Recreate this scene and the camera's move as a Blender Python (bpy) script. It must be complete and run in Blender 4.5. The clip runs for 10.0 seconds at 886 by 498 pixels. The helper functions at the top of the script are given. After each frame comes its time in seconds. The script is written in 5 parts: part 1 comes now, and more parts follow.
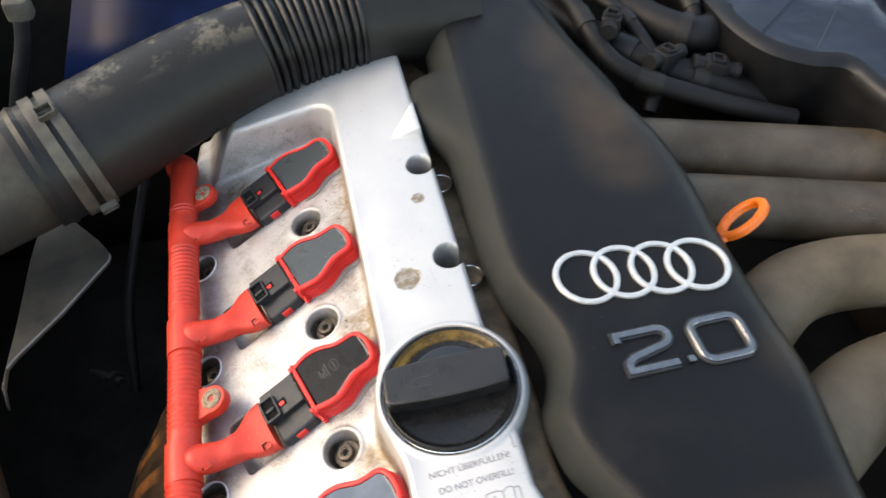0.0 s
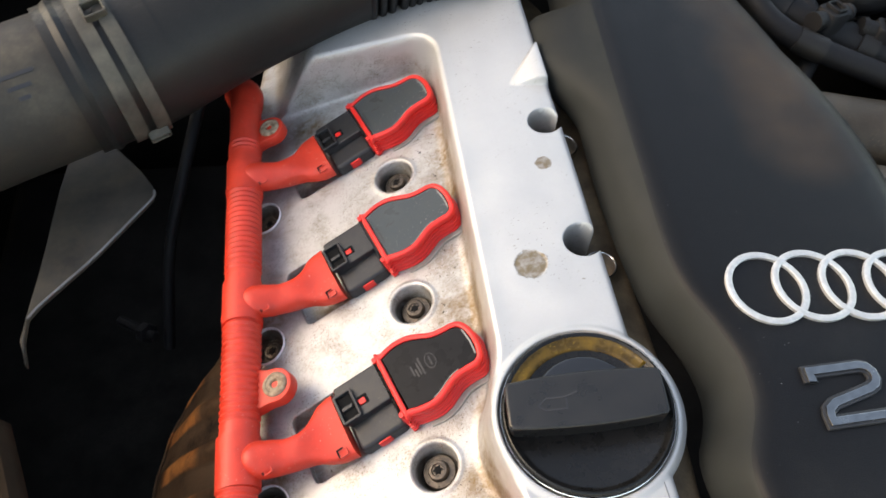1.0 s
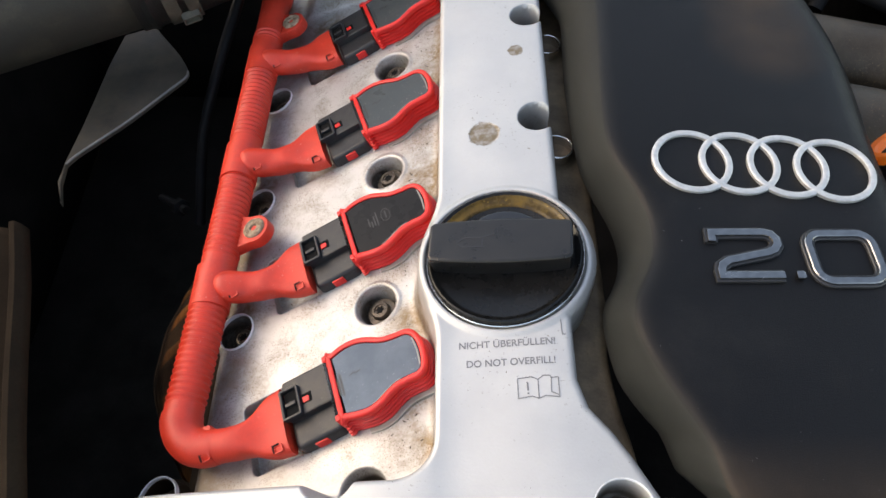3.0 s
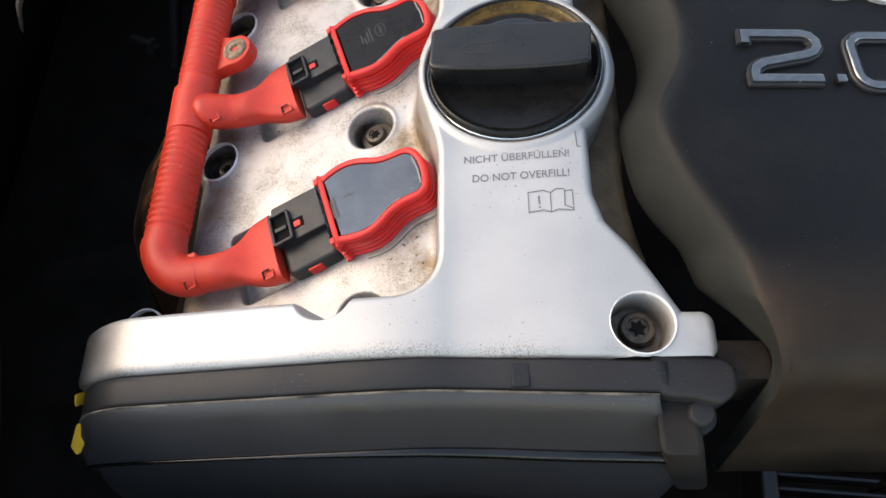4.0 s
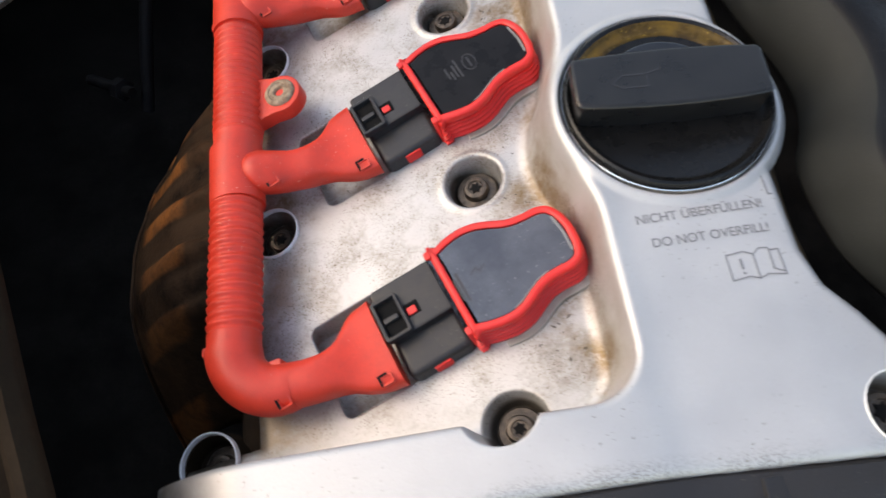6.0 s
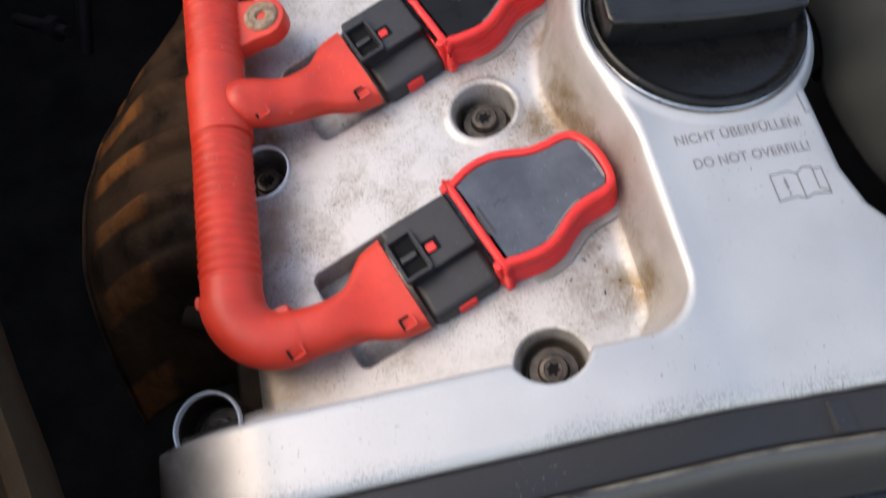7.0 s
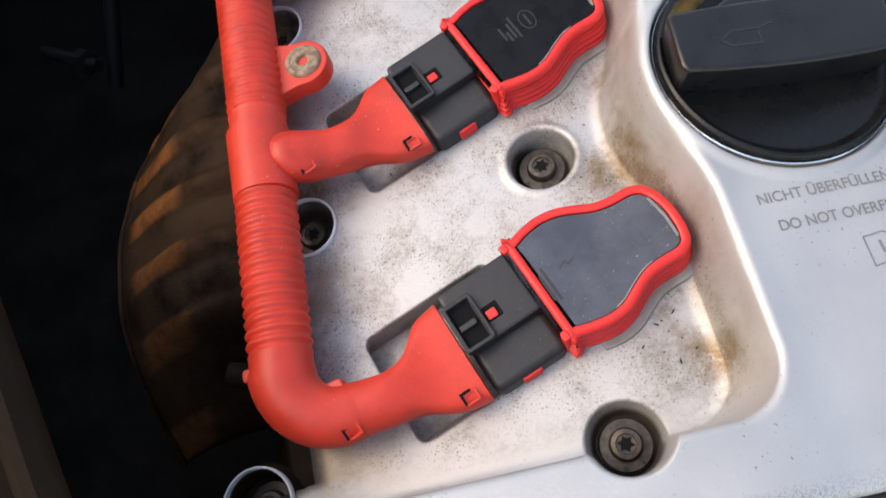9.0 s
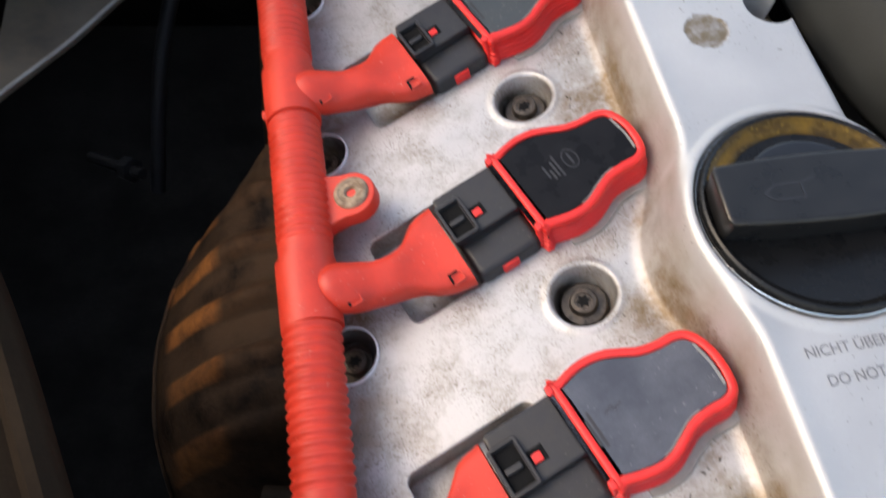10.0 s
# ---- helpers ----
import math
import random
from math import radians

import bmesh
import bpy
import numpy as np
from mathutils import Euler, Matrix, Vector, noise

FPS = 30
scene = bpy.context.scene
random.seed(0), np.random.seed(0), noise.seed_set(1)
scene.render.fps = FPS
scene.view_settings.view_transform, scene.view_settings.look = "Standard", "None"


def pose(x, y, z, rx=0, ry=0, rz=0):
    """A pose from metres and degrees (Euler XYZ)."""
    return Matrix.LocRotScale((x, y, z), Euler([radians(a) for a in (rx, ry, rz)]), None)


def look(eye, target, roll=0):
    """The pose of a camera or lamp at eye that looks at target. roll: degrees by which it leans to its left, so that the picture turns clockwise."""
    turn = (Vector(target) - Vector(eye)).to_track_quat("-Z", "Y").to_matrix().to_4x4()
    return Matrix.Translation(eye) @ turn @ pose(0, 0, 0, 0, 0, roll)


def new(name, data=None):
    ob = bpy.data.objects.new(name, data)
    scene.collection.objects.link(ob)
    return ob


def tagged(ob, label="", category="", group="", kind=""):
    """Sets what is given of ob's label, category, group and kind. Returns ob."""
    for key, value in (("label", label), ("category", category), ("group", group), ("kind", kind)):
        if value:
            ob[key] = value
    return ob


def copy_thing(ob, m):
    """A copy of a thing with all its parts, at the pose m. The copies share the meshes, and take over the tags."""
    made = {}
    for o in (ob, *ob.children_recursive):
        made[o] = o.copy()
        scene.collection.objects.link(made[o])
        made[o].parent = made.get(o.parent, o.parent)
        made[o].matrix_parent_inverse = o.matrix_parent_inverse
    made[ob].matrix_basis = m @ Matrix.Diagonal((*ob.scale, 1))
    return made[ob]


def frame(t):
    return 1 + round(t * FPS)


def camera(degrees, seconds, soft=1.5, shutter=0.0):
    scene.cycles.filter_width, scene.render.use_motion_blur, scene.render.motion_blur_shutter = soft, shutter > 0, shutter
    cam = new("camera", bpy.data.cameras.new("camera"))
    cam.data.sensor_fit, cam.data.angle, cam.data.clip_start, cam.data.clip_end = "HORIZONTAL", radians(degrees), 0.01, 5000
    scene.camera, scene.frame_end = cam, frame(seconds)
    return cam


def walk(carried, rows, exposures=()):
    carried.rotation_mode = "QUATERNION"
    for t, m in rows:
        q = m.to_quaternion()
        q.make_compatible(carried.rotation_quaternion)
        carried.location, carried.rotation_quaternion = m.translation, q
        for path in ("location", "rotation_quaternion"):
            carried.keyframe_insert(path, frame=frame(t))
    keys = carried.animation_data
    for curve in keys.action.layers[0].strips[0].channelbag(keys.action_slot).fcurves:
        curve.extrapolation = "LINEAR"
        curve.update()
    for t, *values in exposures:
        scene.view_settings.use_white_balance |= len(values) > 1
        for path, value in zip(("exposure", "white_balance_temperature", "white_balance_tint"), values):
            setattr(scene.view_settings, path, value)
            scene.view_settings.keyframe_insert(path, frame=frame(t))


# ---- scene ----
cam = camera(60.87, 10.0, soft=1.55, shutter=0.33)
PATH = [
    (0, (0.0016, -0.1916, 0.4099), (0.0594, 0.0240, 0.1403), 2.49),
    (0.5, (-0.0469, -0.1283, 0.3711), (0.0225, 0.0689, 0.0904), 7.92),
    (1, (-0.0431, -0.1136, 0.3467), (0.0095, 0.0825, 0.0616), 8.18),
    (1.5, (-0.0009, -0.1518, 0.3481), (0.0252, 0.0273, 0.0485), 7.32),
    (2, (0.0274, -0.1853, 0.3436), (0.0487, -0.0048, 0.0446), 8.79),
    (2.2, (0.0353, -0.1871, 0.3454), (0.0456, -0.0017, 0.0486), 5.28),
    (3.3, (0.0263, -0.1964, 0.3407), (0.0306, -0.0010, 0.0504), 1.74),
    (3.5, (0.0269, -0.2000, 0.3284), (0.0322, -0.0133, 0.0324), 2.34),
    (4, (0.0211, -0.2088, 0.3018), (0.0332, -0.0548, -0.0123), 5.01),
    (4.5, (0.0114, -0.2108, 0.3056), (0.0257, -0.0569, -0.0085), 6.04),
    (5, (0.0178, -0.2111, 0.3048), (0.0363, -0.0527, -0.0068), 6.25),
    (5.5, (0.0167, -0.2033, 0.2996), (0.0354, -0.0451, -0.0120), 5.83),
    (5.7, (-0.0154, -0.1778, 0.2785), (0.0180, -0.0184, -0.0313), 8.45),
    (6.8, (-0.1016, -0.1353, 0.2263), (-0.0059, 0.0032, -0.0806), 26.26),
    (7, (-0.0953, -0.1484, 0.2193), (0.0009, -0.0115, -0.0881), 25.69),
    (7.5, (-0.1054, -0.1754, 0.2047), (-0.0118, -0.0613, -0.1126), 29.50),
    (8, (-0.1099, -0.1699, 0.2041), (-0.0185, -0.0558, -0.1139), 28.64),
    (8.5, (-0.1030, -0.1363, 0.2018), (-0.0145, -0.0153, -0.1144), 26.67),
    (9, (-0.1003, -0.1192, 0.2131), (-0.0138, 0.0159, -0.0979), 22.64),
    (9.5, (-0.1000, -0.1168, 0.2167), (-0.0115, 0.0253, -0.0906), 22.03),
    (10, (-0.1099, -0.0992, 0.2241), (-0.0251, 0.0654, -0.0729), 19.16),
]
walk(cam, [(t, look(eye, target, roll)) for t, eye, target, roll in PATH],
     exposures=[(0, 2.22, 9000, 11), (1, 2.06, 9200, 12), (2, 1.88, 9000, 13), (4, 1.74, 8700, 13), (5.5, 1.72, 8600, 13), (7, 1.70, 8100, 14), (8.5, 1.72, 8200, 14), (10, 1.80, 8400, 14)])

# ---- world, sun and exposure ----
world = bpy.data.worlds.new("sky")
scene.world = world
world.use_nodes = True
_n = world.node_tree.nodes
sky = _n.new("ShaderNodeTexSky")
sky.sky_type, sky.sun_disc = "NISHITA", False
sky.sun_elevation, sky.sun_rotation = radians(33), radians(-79)
_n["Background"].inputs["Strength"].default_value = 0.15
world.node_tree.links.new(sky.outputs["Color"], _n["Background"].inputs["Color"])
sun = new("sun", bpy.data.lights.new("sun", "SUN"))
sun.data.energy, sun.data.angle, sun.data.color = 0.29, radians(50), (1.0, 0.95, 0.88)
sun.matrix_world = look((-0.82, 0.15, 0.54), (0, 0, 0))

# ---- materials ----
ALPHA = math.atan(0.42)
CAP_X, CAP_Y = 0.0608, 0.0012


def material(name, base, rough=0.5, metal=0.0, vary=0.12, scale=60.0, fine=700.0, bump=0.15, tint=None, coat=0.0, gloss=0.5, dust=None, speck=0.0, speck_colour=(0.03, 0.025, 0.02), depth=0.0006, sheen=None):
    """A principled surface with blotches, grain, fine relief and, if asked, scattered dirt specks."""
    m = bpy.data.materials.new(name)
    m.use_nodes = True
    nt = m.node_tree
    p = nt.nodes["Principled BSDF"]
    co = nt.nodes.new("ShaderNodeTexCoord")

    def noise_tex(s, detail, rough_=0.6):
        t = nt.nodes.new("ShaderNodeTexNoise")
        t.inputs["Scale"].default_value, t.inputs["Detail"].default_value, t.inputs["Roughness"].default_value = s, detail, rough_
        nt.links.new(co.outputs["Object"], t.inputs["Vector"])
        return t.outputs["Fac"]

    def ramp(fac, lo, hi, a=0.0, b=1.0):
        r = nt.nodes.new("ShaderNodeMapRange")
        r.inputs["From Min"].default_value, r.inputs["From Max"].default_value = lo, hi
        r.inputs["To Min"].default_value, r.inputs["To Max"].default_value = a, b
        nt.links.new(fac, r.inputs["Value"])
        return r.outputs["Result"]

    def mix(fac, a, b):
        x = nt.nodes.new("ShaderNodeMix")
        x.data_type = "RGBA"
        for sock, v in (("Factor", fac), ("A", a), ("B", b)):
            s = next(i for i in x.inputs if i.name == sock and i.type == ("VALUE" if sock == "Factor" else "RGBA"))
            if isinstance(v, tuple):
                s.default_value = (*v[:3], 1)
            elif isinstance(v, float):
                s.default_value = v
            else:
                nt.links.new(v, s)
        return next(o for o in x.outputs if o.type == "RGBA")

    big, small = noise_tex(scale, 5), noise_tex(fine, 3)
    dark = tuple(c * (1 - vary) for c in base)
    light = tuple(min(1, c * (1 + vary)) for c in base)
    if tint:
        dark = tint
    col = mix(ramp(big, 0.35, 0.65), dark, light)
    col = mix(ramp(small, 0.3, 0.7, 0, 0.35), col, tuple(c * (1 - vary) for c in base))
    if speck:
        s = noise_tex(900.0, 2, 0.5)
        gate = noise_tex(32.0, 4)
        lo = nt.nodes.new("ShaderNodeMath")
        lo.operation = "MULTIPLY"
        nt.links.new(ramp(s, 0.70 - 0.1 * speck, 0.74 - 0.1 * speck), lo.inputs[0])
        nt.links.new(ramp(gate, 0.45, 0.6), lo.inputs[1])
        col = mix(lo.outputs[0], col, speck_colour)
    if dust:
        patch = nt.nodes.new("ShaderNodeMath")
        patch.operation = "MULTIPLY"
        nt.links.new(ramp(noise_tex(13.0, 6, 0.62), 0.50, 0.68, 0, 0.8), patch.inputs[0])
        nt.links.new(ramp(noise_tex(180.0, 4, 0.7), 0.3, 0.7, 0.3, 1), patch.inputs[1])
        col = mix(patch.outputs[0], col, dust)
    nt.links.new(col, p.inputs["Base Color"])
    p.inputs["Specular IOR Level"].default_value = gloss
    if sheen:
        p.inputs["Specular Tint"].default_value = (*sheen, 1)
    p.inputs["Metallic"].default_value = metal
    nt.links.new(ramp(big, 0.3, 0.7, max(0.02, rough - 0.08), min(1, rough + 0.08)), p.inputs["Roughness"])
    p.inputs["Coat Weight"].default_value = coat
    if bump:
        b = nt.nodes.new("ShaderNodeBump")
        b.inputs["Strength"].default_value, b.inputs["Distance"].default_value = bump, depth
        nt.links.new(small, b.inputs["Height"])
        nt.links.new(b.outputs["Normal"], p.inputs["Normal"])
    return m, nt, p, co, noise_tex, ramp, mix, col


def simple(*a, **k):
    return material(*a, **k)[0]


def cast_aluminium():
    """Silver painted casting with oily brown stains beside the coils, a few worn round marks and grit; shade is painted
    into pits, trenches and the rim's outer end.
    """
    m, nt, p, co, noise_tex, ramp, mix, col = material("painted_aluminium", (0.50, 0.494, 0.478), 0.52, 0.55, 0.06, 40, 900, 0.12, speck=0.15, speck_colour=(0.16, 0.12, 0.08))
    sep = nt.nodes.new("ShaderNodeSeparateXYZ")
    nt.links.new(co.outputs["Object"], sep.inputs[0])

    def math_node(op, a, b=None, clamp=False):
        x = nt.nodes.new("ShaderNodeMath")
        x.operation, x.use_clamp = op, clamp
        for i, v in enumerate((a, b)):
            if v is None:
                continue
            if isinstance(v, float):
                x.inputs[i].default_value = v
            else:
                nt.links.new(v, x.inputs[i])
        return x.outputs[0]

    def spot(x, y, r0, r1):
        d = nt.nodes.new("ShaderNodeVectorMath")
        d.operation = "DISTANCE"
        flat = nt.nodes.new("ShaderNodeCombineXYZ")
        nt.links.new(sep.outputs[0], flat.inputs[0])
        nt.links.new(sep.outputs[1], flat.inputs[1])
        nt.links.new(flat.outputs[0], d.inputs[0])
        d.inputs[1].default_value = (x, y, 0)
        return ramp(d.outputs["Value"], r0, r1, 1, 0)

    # oil stain along the foot of the inner wall of the coil valley
    band = math_node("MULTIPLY", ramp(sep.outputs[0], 0.004, 0.026), ramp(sep.outputs[0], 0.032, 0.040, 1, 0))
    low = ramp(sep.outputs[2], 0.024, 0.032, 1, 0)
    blot = ramp(noise_tex(48, 5, 0.65), 0.44, 0.62)
    grain = ramp(noise_tex(420, 3), 0.35, 0.6, 0.25, 1)
    stain = math_node("MULTIPLY", math_node("MULTIPLY", band, low), math_node("MULTIPLY", blot, grain))
    col = mix(math_node("MULTIPLY", stain, 0.95), col, (0.19, 0.115, 0.036))
    # brown blotches towards the outer edge of the valley
    edge = math_node("MULTIPLY", ramp(sep.outputs[0], -0.056, -0.080), math_node("MULTIPLY", math_node("MULTIPLY", blot, 0.7), ramp(sep.outputs[1], -0.094, -0.086)))
    col = mix(math_node("MULTIPLY", edge, low), col, (0.30, 0.20, 0.10))
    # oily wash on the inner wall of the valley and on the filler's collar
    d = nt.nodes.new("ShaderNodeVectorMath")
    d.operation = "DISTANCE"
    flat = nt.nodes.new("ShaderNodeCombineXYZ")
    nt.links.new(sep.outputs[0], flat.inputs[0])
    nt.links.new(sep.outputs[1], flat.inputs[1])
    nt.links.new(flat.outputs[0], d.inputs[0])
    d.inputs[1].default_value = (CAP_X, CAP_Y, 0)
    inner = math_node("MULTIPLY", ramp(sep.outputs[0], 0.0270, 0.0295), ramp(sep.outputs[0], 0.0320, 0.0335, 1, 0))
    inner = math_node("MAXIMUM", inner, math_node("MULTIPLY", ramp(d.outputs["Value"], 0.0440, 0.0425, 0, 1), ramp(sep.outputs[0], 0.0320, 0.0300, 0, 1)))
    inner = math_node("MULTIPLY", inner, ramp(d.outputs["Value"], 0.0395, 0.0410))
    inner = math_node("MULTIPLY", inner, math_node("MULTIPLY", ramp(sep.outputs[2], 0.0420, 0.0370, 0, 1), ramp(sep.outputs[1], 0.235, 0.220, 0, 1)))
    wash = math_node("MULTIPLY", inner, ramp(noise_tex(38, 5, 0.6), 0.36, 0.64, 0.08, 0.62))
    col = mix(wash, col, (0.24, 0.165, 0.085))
    # thin grime over the valley floor
    film = math_node("MULTIPLY", math_node("MULTIPLY", low, ramp(noise_tex(75, 6, 0.7), 0.45, 0.64, 0.0, 0.74)), ramp(noise_tex(700, 3), 0.35, 0.6, 0.3, 1))
    film = math_node("MULTIPLY", film, ramp(sep.outputs[1], -0.094, -0.086))
    col = mix(film, col, (0.27, 0.245, 0.205))
    # fine dark specks on the valley floor
    dots = math_node("MULTIPLY", ramp(noise_tex(1500, 2, 0.5), 0.58, 0.66), ramp(noise_tex(70, 4), 0.38, 0.62, 0.1, 0.9))
    dots = math_node("MULTIPLY", dots, ramp(sep.outputs[1], -0.094, -0.086))
    col = mix(math_node("MULTIPLY", dots, low), col, (0.15, 0.11, 0.075))
    # shade of the sunken trenches below the plugs painted in, with patchy dirt
    sunk = math_node("SUBTRACT", sep.outputs[2], math_node("ADD", math_node("MULTIPLY", sep.outputs[0], 0.42), 0.0055))
    sunk = math_node("MULTIPLY", ramp(sunk, -0.003, -0.008, 0, 1), ramp(noise_tex(110, 5, 0.7), 0.40, 0.64, 0.0, 0.62))
    col = mix(math_node("MULTIPLY", sunk, ramp(sep.outputs[0], -0.092, -0.088)), col, (0.22, 0.170, 0.115))
    # darker oily patches at the foot of the inner wall
    for x, y, r0, r1 in ((0.020, 0.076, 0.005, 0.021), (0.024, 0.060, 0.003, 0.014), (0.018, -0.012, 0.004, 0.016), (0.026, -0.079, 0.001, 0.009), (0.020, 0.150, 0.005, 0.022), (-0.050, 0.238, 0.004, 0.018), (-0.076, 0.014, 0.002, 0.012), (-0.076, 0.102, 0.002, 0.012), (-0.040, 0.105, 0.003, 0.014)):
        patch = math_node("MULTIPLY", spot(x, y, r0, r1), ramp(noise_tex(130, 5, 0.75), 0.38, 0.60, 0.1, 0.85))
        col = mix(math_node("MULTIPLY", patch, low), col, (0.17, 0.100, 0.034))
    # shade on the outer end of the front rim painted in, with brown dirt
    end = math_node("MULTIPLY", ramp(sep.outputs[0], -0.086, -0.121), ramp(noise_tex(60, 4), 0.3, 0.6, 0.60, 0.98))
    col = mix(end, col, (0.085, 0.048, 0.020))
    # depth shade painted into the bolt pits and sockets, together with old oil
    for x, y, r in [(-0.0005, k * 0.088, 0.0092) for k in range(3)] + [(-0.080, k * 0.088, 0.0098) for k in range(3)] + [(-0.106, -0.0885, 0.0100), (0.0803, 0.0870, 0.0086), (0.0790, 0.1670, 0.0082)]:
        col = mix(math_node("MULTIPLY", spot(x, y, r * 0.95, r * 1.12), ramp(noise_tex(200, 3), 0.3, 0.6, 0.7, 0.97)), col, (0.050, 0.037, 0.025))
    # grey-brown over the front corner's well
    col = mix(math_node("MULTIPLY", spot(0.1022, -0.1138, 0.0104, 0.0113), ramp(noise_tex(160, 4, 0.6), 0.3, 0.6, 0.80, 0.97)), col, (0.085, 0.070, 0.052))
    # the leaning pit in the front rim, its shade painted in alike
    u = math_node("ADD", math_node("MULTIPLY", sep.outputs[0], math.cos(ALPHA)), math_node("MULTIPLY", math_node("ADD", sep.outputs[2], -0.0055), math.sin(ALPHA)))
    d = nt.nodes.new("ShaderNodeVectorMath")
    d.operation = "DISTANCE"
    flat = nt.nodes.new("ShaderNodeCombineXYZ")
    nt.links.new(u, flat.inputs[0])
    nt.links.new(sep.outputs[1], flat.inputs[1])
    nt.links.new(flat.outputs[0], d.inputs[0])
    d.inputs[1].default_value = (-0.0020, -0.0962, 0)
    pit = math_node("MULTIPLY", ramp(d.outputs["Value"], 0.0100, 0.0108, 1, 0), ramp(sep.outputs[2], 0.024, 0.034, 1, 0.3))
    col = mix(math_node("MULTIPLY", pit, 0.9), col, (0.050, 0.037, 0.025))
    # two worn round cast marks on the upper deck
    for x, y, r in ((0.0528, 0.0780, 0.0078), (0.0715, 0.1375, 0.0042)):
        ragged = math_node("ADD", spot(x, y, r * 0.5, r * 1.5), math_node("MULTIPLY", math_node("ADD", noise_tex(420, 4, 0.65), -0.5), 0.7))
        col = mix(math_node("MULTIPLY", ramp(ragged, 0.42, 0.54), ramp(noise_tex(260, 4), 0.35, 0.6, 0.5, 0.97)), col, (0.18, 0.130, 0.075))
    # grit gathered at the front edge
    front = math_node("MULTIPLY", ramp(sep.outputs[1], -0.1172, -0.1222), ramp(noise_tex(1500, 3, 0.7), 0.50, 0.57))
    front = math_node("MULTIPLY", front, ramp(noise_tex(30, 2), 0.4, 0.6))
    col = mix(math_node("MULTIPLY", front, 0.6), col, (0.10, 0.075, 0.05))
    nt.links.new(col, p.inputs["Base Color"])
    return m


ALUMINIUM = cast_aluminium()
RIM_METAL = simple("turned_aluminium", (0.82, 0.81, 0.79), 0.35, 0.1, 0.06, 200, 1500, 0.1)
BRIGHT = simple("machined_metal", (0.75, 0.74, 0.72), 0.22, 1.0, 0.05)
STEEL = simple("dirty_steel", (0.088, 0.069, 0.053), 0.34, 0.5, 0.35, 300, 1500, 0.3, tint=(0.030, 0.025, 0.021))
ZINC = simple("dull_zinc", (0.36, 0.27, 0.18), 0.65, 0.1, 0.25, 350, 1200, 0.4, tint=(0.14, 0.075, 0.035))
RED = simple("red_rubber", (0.72, 0.020, 0.016), 0.45, 0.0, 0.10, 120, 1400, 0.12)
CONDUIT = simple("orange_red_plastic", (0.66, 0.042, 0.020), 0.48, 0.0, 0.14, 70, 1100, 0.12, speck=0.05, speck_colour=(0.72, 0.30, 0.22))
LID = simple("coil_resin", (0.008, 0.008, 0.009), 0.30, 0.0, 0.3, 90, 1500, 0.05, gloss=0.12)
LID_MATT = simple("coil_resin_dusty", (0.078, 0.079, 0.082), 0.14, 0.0, 0.25, 60, 1500, 0.03, gloss=0.50, sheen=(0.36, 0.62, 1.0), speck=0.12, speck_colour=(0.22, 0.21, 0.19))
LID_HAZE = simple("coil_resin_hazy", (0.040, 0.046, 0.048), 0.34, 0.0, 0.3, 70, 1500, 0.05, gloss=0.25, sheen=(0.7, 0.88, 1.0), tint=(0.060, 0.065, 0.063), speck=0.25, speck_colour=(0.24, 0.22, 0.19))
CONNECTOR = simple("connector_plastic", (0.016, 0.0165, 0.019), 0.42, 0.0, 0.25, 200, 1500, 0.12, tint=(0.027, 0.025, 0.023), gloss=0.4, speck=0.2, speck_colour=(0.12, 0.105, 0.085))
CAP = simple("cap_plastic", (0.0065, 0.0064, 0.0064), 0.28, 0.0, 0.3, 120, 900, 0.06, gloss=0.28)
GRIP = simple("worn_grip_plastic", (0.0095, 0.0094, 0.0096), 0.32, 0.0, 0.2, 90, 900, 0.08, gloss=0.50, sheen=(1.0, 0.95, 0.90))
CAP_GLOSS = simple("wet_cap_plastic", (0.008, 0.008, 0.009), 0.10, 0.0, 0.3, 120, 900, 0.03, gloss=0.6)


